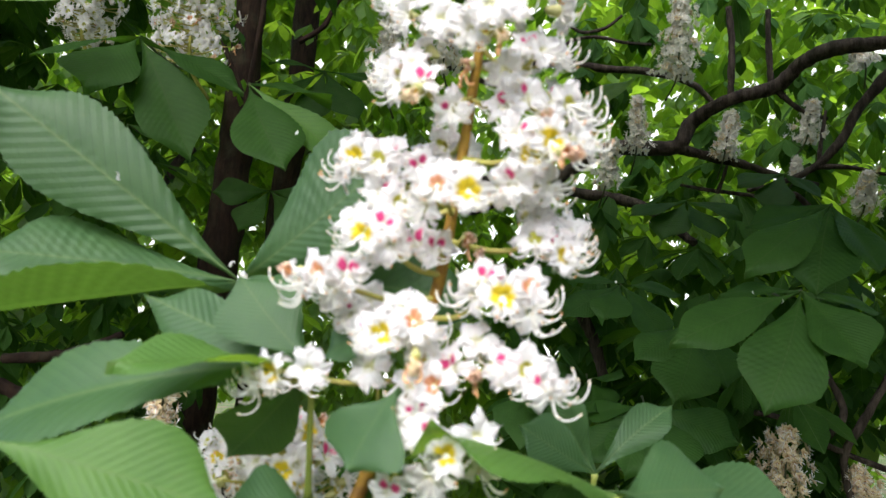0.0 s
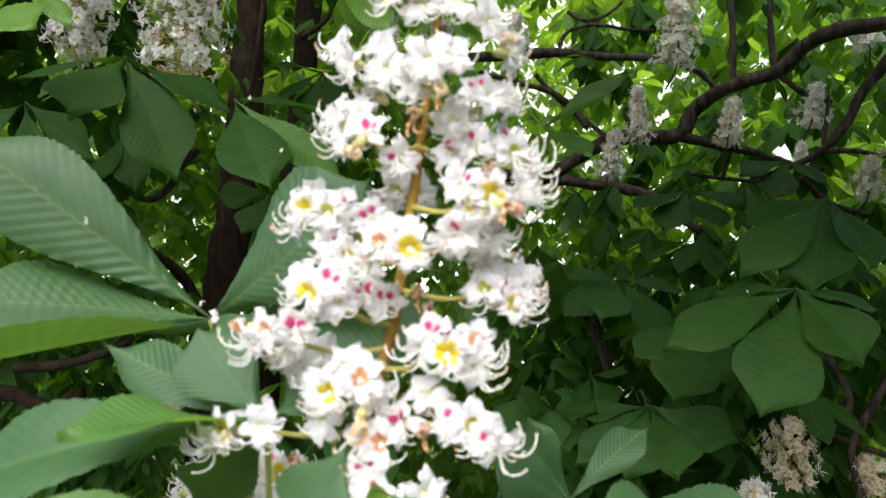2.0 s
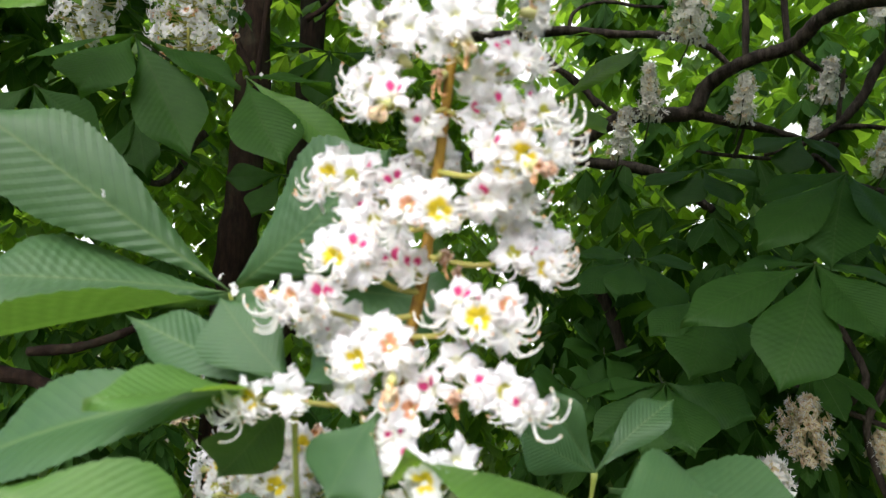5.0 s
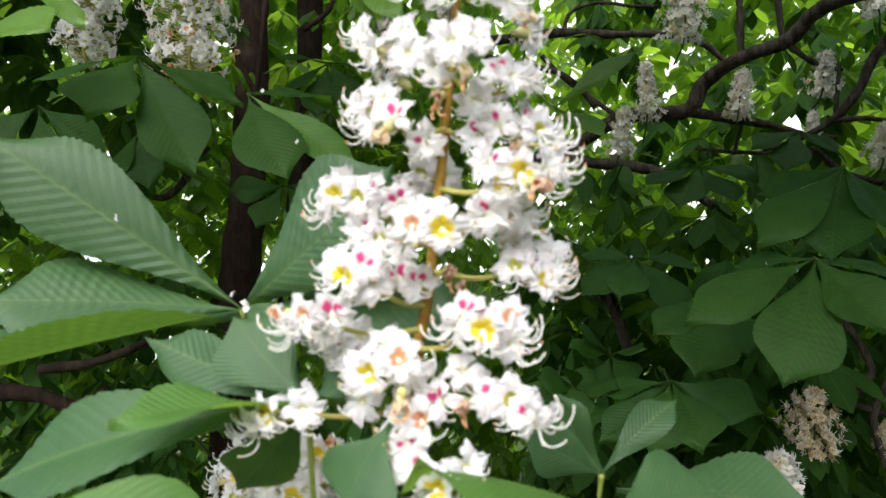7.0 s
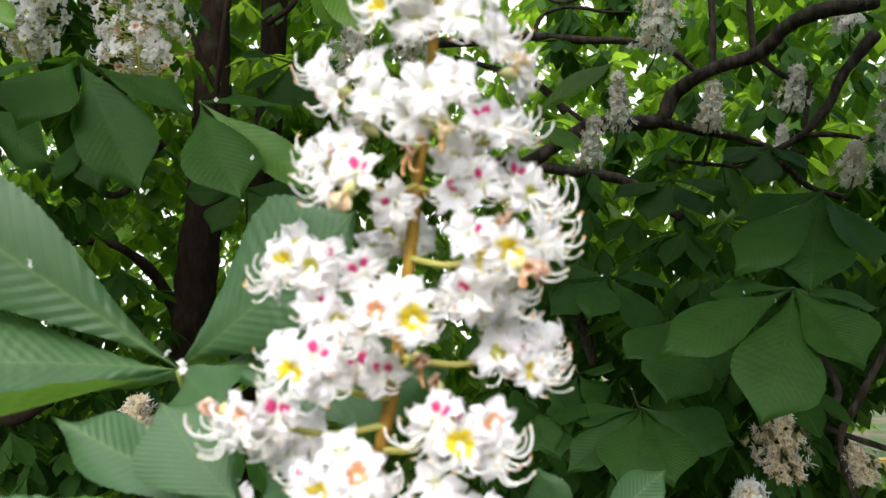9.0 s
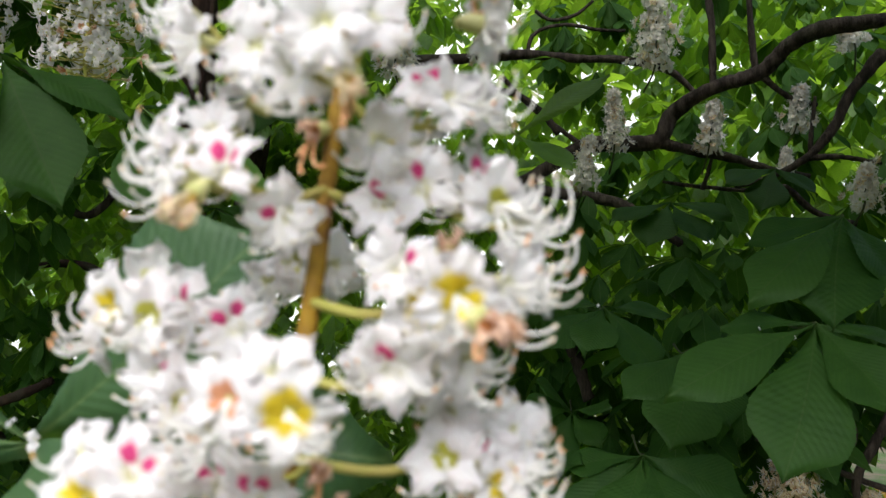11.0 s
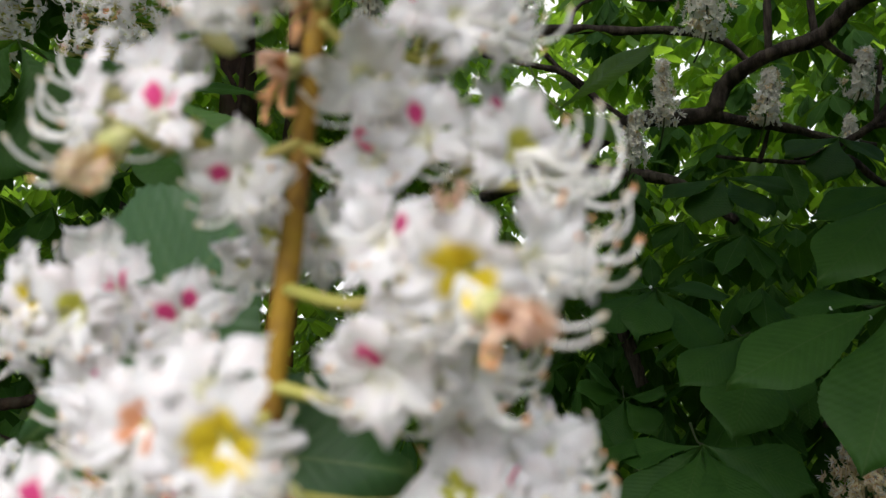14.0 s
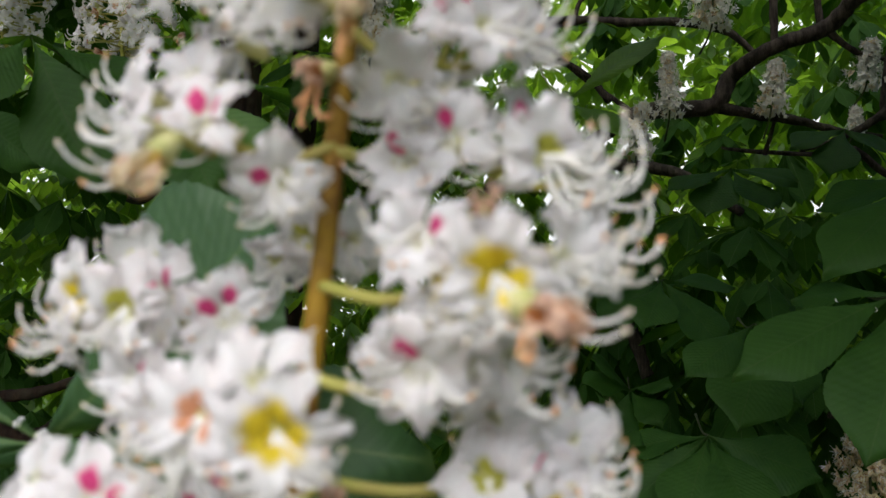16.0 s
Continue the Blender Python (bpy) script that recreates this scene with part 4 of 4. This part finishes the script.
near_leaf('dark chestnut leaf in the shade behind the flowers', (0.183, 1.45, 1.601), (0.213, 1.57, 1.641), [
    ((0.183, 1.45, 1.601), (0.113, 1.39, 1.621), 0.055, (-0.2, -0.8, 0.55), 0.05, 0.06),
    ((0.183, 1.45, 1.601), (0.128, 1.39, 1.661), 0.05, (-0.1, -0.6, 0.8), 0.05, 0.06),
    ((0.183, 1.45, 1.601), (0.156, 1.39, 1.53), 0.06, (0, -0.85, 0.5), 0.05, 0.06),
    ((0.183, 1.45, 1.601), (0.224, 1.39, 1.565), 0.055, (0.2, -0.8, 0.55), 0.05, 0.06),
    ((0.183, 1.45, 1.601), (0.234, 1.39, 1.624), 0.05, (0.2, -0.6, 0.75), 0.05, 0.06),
], LEAF_SHADE_TONED, True)
near_leaf('pale green chestnut leaf beside the spike', (0.09, 1.2, 1.996), (0.05, 1.35, 2.111), [
    ((0.09, 1.2, 1.996), (0.16, 1.12, 1.935), 0.05, (0.1, -0.6, 0.8), 0.05, 0.08),
    ((0.09, 1.2, 1.996), (0.227, 1.25, 2.11), 0.045, (0.1, -0.6, 0.8), 0.05, 0.08),
], LEAF_YOUNG)
BACK_PANICLES = [
    ((-0.615, 1.05, 2.068), (-0.612, 1.05, 2.212), 0.1),
    ((-0.418, 1.0, 2.012), (-0.421, 1.0, 2.198), 0.125),
    ((-0.201, 1.3, 2.096), (-0.191, 1.3, 2.233), 0.1),
    ((0.401, 1.75, 2.309), (0.414, 1.75, 2.523), 0.15),
    ((0.31, 1.75, 2.125), (0.312, 1.75, 2.256), 0.07),
    ((0.547, 1.9, 2.158), (0.567, 1.9, 2.279), 0.09),
    ((0.744, 1.9, 2.206), (0.764, 1.9, 2.312), 0.1),
    ((0.828, 1.6, 1.984), (0.84, 1.6, 2.265), 0.12),
    ((0.258, 1.9, 2.075), (0.276, 1.9, 2.198), 0.09),
    ((0.524, 1.45, 1.422), (0.532, 1.45, 1.538), 0.115),
]
BACK_PANICLES += [
    ((0.396, 1.2, 1.419), (0.395, 1.2, 1.466), 0.08),
    ((-0.448, 1.1, 1.503), (-0.454, 1.1, 1.583), 0.062),
    ((0.037, 1.7, 2.306), (0.033, 1.7, 2.419), 0.075),
    ((0.718, 1.9, 2.112), (0.722, 1.9, 2.164), 0.045),
    ((-0.07, 0.46, 1.539), (-0.076, 0.46, 1.585), 0.070),
    ((-0.136, 0.55, 1.533), (-0.133, 0.55, 1.567), 0.05),
    ((-0.103, 1.35, 2.147), (-0.099, 1.35, 2.243), 0.09),
    ((0.891, 1.9, 2.406), (0.868, 1.9, 2.451), 0.1),
    ((0.738, 1.6, 1.965), (0.75, 1.6, 2.046), 0.09),
    ((0.69, 1.5, 1.411), (0.664, 1.5, 1.47), 0.08),
]
limb("bough", [(-0.119, 2.5, 2.132), (0.11, 2.1, 2.128), (0.194, 2.05, 2.168), (0.295, 2.0, 2.208), (0.437, 1.95, 2.199), (0.482, 1.95, 2.268), (0.562, 1.9, 2.312), (0.671, 1.9, 2.346), (0.723, 1.85, 2.392), (0.781, 1.8, 2.407), (0.905, 1.8, 2.423)], 0.02, 0.017)
limb("bough", [(0.437, 1.95, 2.199), (0.526, 1.95, 2.177), (0.608, 1.95, 2.159), (0.713, 1.95, 2.126), (0.792, 1.95, 2.111)], 0.015, 0.006)
limb("bough", [(-0.165, 2.6, 2.254), (0.071, 2.3, 2.176), (0.205, 2.25, 2.145), (0.37, 2.15, 2.094), (0.443, 2.1, 2.037), (0.513, 2.05, 1.967)], 0.022, 0.01)
limb("bough", [(0.924, 1.85, 2.368), (0.848, 1.85, 2.275), (0.805, 1.85, 2.194), (0.744, 1.85, 2.128), (0.659, 1.85, 2.084), (0.588, 1.85, 2.066)], 0.015, 0.005)
limb("bough", [(0.744, 1.85, 2.128), (0.819, 1.85, 2.13), (0.904, 1.85, 2.114)], 0.008, 0.004)
limb("bough", [(0.464, 2.0, 2.113), (0.548, 2.0, 2.1), (0.727, 2.0, 2.085), (0.755, 2.0, 2.096), (0.819, 2.0, 2.035), (0.91, 2.0, 2.003)], 0.004, 0.009)
limb("bough", [(-0.265, 2.2, 2.519), (-0.023, 2.2, 2.523), (0.129, 2.2, 2.531), (0.278, 2.2, 2.516), (0.417, 2.2, 2.507), (0.536, 2.2, 2.473), (0.611, 2.2, 2.4)], 0.017, 0.008)
limb("bough", [(0.078, 2.3, 2.502), (0.146, 2.3, 2.425), (0.248, 2.3, 2.338), (0.297, 2.3, 2.3)], 0.008, 0.007)
limb("bough", [(0.565, 1.9, 2.311), (0.567, 1.9, 2.404), (0.568, 1.9, 2.471), (0.561, 1.9, 2.561)], 0.009, 0.008)
limb("bough", [(0.681, 1.95, 2.366), (0.676, 1.95, 2.456), (0.675, 1.95, 2.578)], 0.009, 0.007)
limb("bough", [(0.148, 2.25, 2.551), (0.161, 2.25, 2.603), (0.202, 2.25, 2.631), (0.27, 2.25, 2.638), (0.355, 2.25, 2.621), (0.429, 2.25, 2.616)], 0.006, 0.005)
limb("bough", [(0.175, 2.3, 2.708), (0.223, 2.3, 2.678), (0.293, 2.3, 2.692), (0.346, 2.3, 2.735)], 0.006, 0.005)
limb("bough", [(0.677, 1.9, 2.34), (0.708, 1.9, 2.308), (0.746, 1.9, 2.281), (0.797, 1.9, 2.267)], 0.008, 0.005)
limb("bough", [(0.55, 1.97, 2.087), (0.564, 1.97, 2.125), (0.578, 1.97, 2.175)], 0.006, 0.004)
limb("bough", [(0.76, 1.87, 2.133), (0.769, 1.87, 2.202), (0.781, 1.87, 2.276)], 0.006, 0.004)
limb("bough", [(0.231, 2.2, 2.3), (0.175, 2.2, 2.371), (0.118, 2.2, 2.412), (0.06, 2.2, 2.43), (-0.092, 2.2, 2.473)], 0.01, 0.008)
limb("bough", [(0.491, 1.5, 1.559), (0.55, 1.5, 1.549), (0.605, 1.5, 1.514), (0.68, 1.5, 1.485), (0.789, 1.5, 1.452)], 0.005, 0.006)
limb("bough", [(0.588, 1.5, 1.693), (0.623, 1.5, 1.631), (0.648, 1.5, 1.57), (0.626, 1.5, 1.53), (0.605, 1.5, 1.514)], 0.007, 0.006)
limb("bough", [(0.762, 1.5, 1.692), (0.685, 1.5, 1.56), (0.647, 1.5, 1.49), (0.656, 1.5, 1.421), (0.679, 1.5, 1.353)], 0.008, 0.006)
limb("bough", [(0.185, 1.7, 1.753), (0.219, 1.7, 1.679), (0.241, 1.7, 1.606)], 0.014, 0.012)
limb("bough", [(-1.214, 1.6, 1.527), (-1.074, 1.6, 1.519), (-0.977, 1.6, 1.492), (-0.898, 1.6, 1.529)], 0.02, 0.012, BARK)
limb("bough", [(-0.992, 1.5, 1.579), (-0.889, 1.5, 1.589), (-0.809, 1.5, 1.612), (-0.741, 1.5, 1.641)], 0.012, 0.008, BARK)
limb("bough", [(-1.262, 2.2, 2.383), (-1.228, 2.2, 2.253), (-1.2, 2.2, 2.133), (-1.121, 2.2, 2.077), (-1.053, 2.2, 2.119), (-1.017, 2.2, 2.191), (-0.968, 2.2, 2.239)], 0.010, 0.013)
limb("bough", [(-1.609, 2.7, 1.989), (-1.509, 2.75, 2.006), (-1.417, 2.8, 1.987), (-1.318, 2.9, 1.88), (-1.234, 3.0, 1.665)], 0.01, 0.026, BARK)
limb("bough", [(-1.017, 2.7, 2.566), (-1.091, 2.7, 2.718), (-1.141, 2.7, 2.837), (-1.169, 2.7, 2.979), (-1.168, 2.7, 3.146)], 0.01, 0.009, BARK)
limb("bough", [(-1.025, 2.7, 2.442), (-1.017, 2.7, 2.566), (-0.998, 2.7, 2.782), (-0.974, 2.7, 3.131)], 0.012, 0.01, BARK)
limb("bough", [(-0.863, 2.8, 2.862), (-0.77, 2.8, 2.927), (-0.724, 2.8, 3.02), (-0.632, 2.8, 3.158)], 0.012, 0.008, BARK)
TRUNKS = [([(-1.229, 3.0, 1.296), (-1.207, 3.0, 1.759), (-1.165, 3.0, 2.385), (-1.157, 3.0, 3.148), (-1.167, 3.0, 3.96)], .075, .066), ([(-1.212, 3.6, 1.391), (-1.145, 3.6, 2.377), (-1.099, 3.6, 3.12), (-1.116, 3.6, 4.394)], .066, .06)]
fallen_petal((0.33, 0.985, 1.724), 20, 'fallen white petal on a dark leaf')
fallen_petal((0.366, 0.985, 1.716), 50, 'small fallen white petal on a dark leaf')
fallen_petal((0.211, 1.3, 1.769), 70, 'fallen white petal at a leaf joint')
fallen_petal((-0.115, 0.479, 1.664), 10, 'fallen white petals at a leaf joint')
fallen_petal((-0.110, 0.478, 1.663), 75, 'crumpled white petal at a leaf joint')
fallen_petal((-0.119, 0.477, 1.667), -35, 'small white petal caught at a leaf joint')
fallen_petal((-0.182, 0.452, 1.716), 40, 'fallen petal lying on a pleated leaf')
fallen_petal((-0.243, 0.83, 1.922), 80, 'fallen white petal on a hanging leaf')
fallen_petal((-0.275, 0.76, 1.884), 30, 'fallen brownish petal on a hanging leaf')
fallen_petal((-0.181, 0.77, 1.845), 60, 'tiny fallen petal on a hanging leaf')
fallen_petal((0.395, 1.0, 1.61), 15, 'fallen white petal in the shade')

flower_spike("tall white chestnut flower spike with yellow and pink eyes", RACHIS, CYMES)
for n, (foot, head, width) in enumerate(BACK_PANICLES):
    length = (Vector(head) - Vector(foot)).length
    if n in (0, 1, 14, 15):
        mid_spike("full cream-white chestnut flower spike with tan eyes", foot, head, width * 1.12, 300 + n, (100, 140)[n % 2] if n < 14 else (44 if n == 14 else 22), "WGWDWWOG" if n < 14 else "YPWGDW")
        continue
    faded = n in (9, 11, 19)
    far_spike("fading brownish chestnut flower spike among leaves" if faded else "upright cream-white chestnut flower spike among leaves", foot, head, width, "dull" if faded else "pale", 200 + n, int(30 + 800 * length * width / 0.1))
for n, (line, r0, r1) in enumerate(TRUNKS):
    low = line[0]
    points = [(low[0] - 0.06, low[1], -0.1), (low[0] - 0.03, low[1], 0.6), *line]
    limb("trunk", points, r0 * 1.15, r1, None, None, 16)


# hollows in the crown: centre and radius
GAPS = [(0.66, 1.35, 1.5, 0.12), (0.78, 1.6, 1.47, 0.13), (0.92, 1.9, 1.42, 0.15), (1.09, 2.25, 1.37, 0.17), (1.26, 2.6, 1.32, 0.19), (1.46, 3.0, 1.27, 0.21), (1.7, 3.5, 1.2, 0.25), (1.94, 4.0, 1.12, 0.27), (2.23, 4.6, 1.04, 0.3), (2.56, 5.3, 0.94, 0.35), (2.95, 6.1, 0.82, 0.4), (3.38, 7.0, 0.7, 0.45), (3.87, 8.0, 0.55, 0.5), (4.45, 9.2, 0.38, 0.57)]


def crown(name, label, leaves, boxes, seed, material, droop=(15, 55), size=(0.75, 1.15), rows=5):
    """Many palmate leaves in boxes of space, as one mesh."""
    rng = np.random.default_rng(seed)
    cols = 2
    all_v, all_f, all_uv = [], [], []
    off = 0
    boxes = [(np.array(b[:3]), np.array(b[3:6]), b[6]) for b in boxes]
    share = np.array([b[2] for b in boxes], float)
    picks = rng.choice(len(boxes), leaves, p=share / share.sum())
    for n in range(leaves):
        low, high, _ = boxes[picks[n]]
        at = rng.uniform(low, high)
        if any(np.linalg.norm(at - np.array(g[:3])) < g[3] for g in GAPS):
            continue
        scale = rng.uniform(*size)
        yaw, tip, roll = rng.uniform(0, 2 * math.pi), radians(rng.uniform(*droop)), rng.uniform(-0.35, 0.35)
        cy, sy = math.cos(yaw), math.sin(yaw)
        count = int(rng.integers(5, 8))
        for k in range(count):
            fan = radians(-118 + 236 * k / (count - 1) + rng.uniform(-7, 7))
            length = scale * (0.17 - 0.075 * abs(fan) / 2.1) * rng.uniform(0.9, 1.1)
            width = length * rng.uniform(0.38, 0.48)
            hang = tip + rng.uniform(-0.2, 0.25)
            v, u = np.meshgrid(np.linspace(0, 1, rows + 1), np.linspace(-1, 1, cols + 1), indexing="ij")
            half = width / 2 * np.maximum(0.02, np.sin(np.pi * v**1.6)) ** 0.9
            x, y = v * length, u * half
            z = 0.16 * np.abs(y) - 0.16 * length * v * v
            x, z = x * math.cos(hang) + z * math.sin(hang), -x * math.sin(hang) + z * math.cos(hang)
            x, y = x * math.cos(fan) - y * math.sin(fan), x * math.sin(fan) + y * math.cos(fan)
            y, z = y * math.cos(roll) - z * math.sin(roll), y * math.sin(roll) + z * math.cos(roll)
            x, y = x * cy - y * sy, x * sy + y * cy
            all_v.append(np.stack([x, y, z], -1).reshape(-1, 3) + at)
            all_uv.append(np.stack([0.5 + u * half / length, v], -1).reshape(-1, 2))
            i, j = np.meshgrid(np.arange(rows), np.arange(cols), indexing="ij")
            a = (off + i * (cols + 1) + j).ravel()
            all_f.append(np.stack([a, a + cols + 1, a + cols + 2, a + 1], -1))
            off += (rows + 1) * (cols + 1)
    me = mesh_of(name, np.concatenate(all_v).tolist(), np.concatenate(all_f).tolist(), [material], np.concatenate(all_uv))
    return tagged(new(name, me), label, "foliage", kind="stuff")


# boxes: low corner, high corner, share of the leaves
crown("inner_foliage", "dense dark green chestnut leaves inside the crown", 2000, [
    (-2.0, 1.95, 0.4, -1.0, 2.6, 1.85, 3), (-0.55, 1.5, 0.6, -0.15, 2.2, 1.5, 1.0), (0.0, 1.45, 0.6, 1.7, 2.4, 1.92, 8), (-1.7, 1.7, 2.0, -0.95, 2.4, 2.8, 1.0), (1.1, 2.1, 1.9, 1.8, 2.6, 2.3, 0.4), (0.2, 2.15, 2.0, 1.7, 2.6, 3.0, 1.3)], 11, LEAF_INNER_SHADED, (15, 60), (0.55, 0.9))
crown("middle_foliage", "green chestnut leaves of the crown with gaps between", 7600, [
    (-3.0, 2.6, 0.1, -1.38, 4.2, 2.6, 4.2), (-1.3, 3.75, 0.1, 0.2, 4.6, 3.0, 2.4), (-0.95, 2.6, 0.1, 0.2, 3.6, 1.9, 1.4), (0.2, 2.6, 0.2, 2.6, 4.2, 2.5, 5.5), (-2.8, 2.6, 2.6, 0.0, 4.4, 4.0, 2.2), (0.2, 3.0, 2.4, 2.6, 4.4, 3.8, 3.2), (-2.4, 3.8, 2.4, -0.4, 4.8, 4.2, 3.4)], 12, LEAF_CROWN_LIT, (15, 60), (0.6, 1.05), 4)
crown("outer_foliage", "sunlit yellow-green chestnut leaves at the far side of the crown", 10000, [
    (-6.5, 5.0, 0.0, 5.5, 8.5, 3.2, 6), (-6.5, 5.0, 3.2, 5.5, 8.5, 6.6, 5)], 13, LEAF_CROWN_LIT, (15, 60), (0.9, 1.4), 3)
# leaf boxes out of view, added only to block sun and sky
crown("overhead_foliage", "unseen chestnut leaves added overhead and aside to shade the crown", 5350, [(-3.5, 0.5, 2.5, -1.0, 2.0, 3.6, 1.9), (-3.5, 0.45, 2.5, -0.15, 1.0, 3.6, 1.5), (0.2, 0.5, 2.5, 3.5, 1.05, 3.6, 3.8), (-3.5, 0.85, 2.7, 0.0, 2.0, 3.6, 2.4), (-3.2, 2.0, 3.7, -0.2, 3.0, 4.6, 1.6), (0.0, 0.85, 2.7, 3.5, 2.0, 3.6, 0.7), (-3.5, 2.0, 3.4, 3.5, 3.6, 4.4, 0.7), (1.3, -0.6, 0.9, 3.2, 3.0, 2.6, 1.8), (-0.1, 0.02, 2.40, 2.4, 0.98, 2.72, 6.5), (-1.0, 0.0, 2.40, -0.1, 0.75, 2.72, 0.2)], 14, LEAF_INNER_SHADED, rows=3)
# invented trees behind the camera that hold back the low sky light
crown("trees_behind", "unseen row of leafy trees added behind the camera to block low light", 1900, [(-16, -12, 0.2, 16, -8, 5.5, 1)], 15, LEAF_INNER_SHADED, (15, 60), (3.3, 5.0), 3)


def backdrop():
    """The pale overcast sky low over the open ground behind the tree."""
    n = Nodes("pale_sky")
    glow = n.tree.nodes.new("ShaderNodeEmission")
    n.put(glow.inputs["Color"], n.mix(n.span(n.noise(0.05, 3.0, 0.5, n.coords("Object")), 0.3, 0.7), (0.92, 0.96, 1.0), (1.0, 1.0, 1.0)))
    glow.inputs["Strength"].default_value = 1.0
    n.tree.links.new(glow.outputs[0], n.out.inputs["Surface"])
    verts = [(60 * math.sin(a), 60 * math.cos(a), z) for a in [radians(-45 + 5 * k) for k in range(19)] for z in (-0.5, 45.0)]
    faces = [(2 * k, 2 * k + 2, 2 * k + 3, 2 * k + 1) for k in range(18)]
    tagged(new("backdrop", mesh_of("backdrop", verts, faces, [n.mat])), "pale overcast sky behind the tree", "sky", kind="structure")


backdrop()


def painted_kerb():
    """Kerb stones along the road beyond the tree, painted yellow and white in turn."""
    yellow = plain("kerb_yellow", (0.62, 0.36, 0.03), (0.50, 0.28, 0.03), 14, 0.7)
    white = plain("kerb_white", (0.42, 0.41, 0.39), (0.30, 0.29, 0.27), 14, 0.8)
    kerb = thing("kerb", "roadside kerb of stones painted yellow and white", "kerb", (4.6, 9.6, 0), kind="structure")
    half = (0.17, 0.08, 0.07)
    verts = [(x * half[0], y * half[1] * (0.85 if z > 0 else 1.0), z * half[2]) for x in (-1, 1) for y in (-1, 1) for z in (-1, 1)]
    faces = [(0, 1, 3, 2), (4, 6, 7, 5), (0, 4, 5, 1), (2, 3, 7, 6), (0, 2, 6, 4), (1, 5, 7, 3)]
    stones = [mesh_of("kerb_stone", verts, faces, [m], smooth=False) for m in (yellow, white)]
    for k in range(-12, 16):
        part("kerb_stone", stones[k % 2], kerb, m=pose(0.36 * k * 0.93, 0.36 * k * 0.36, 0.06, 0, 0, 21))


painted_kerb()
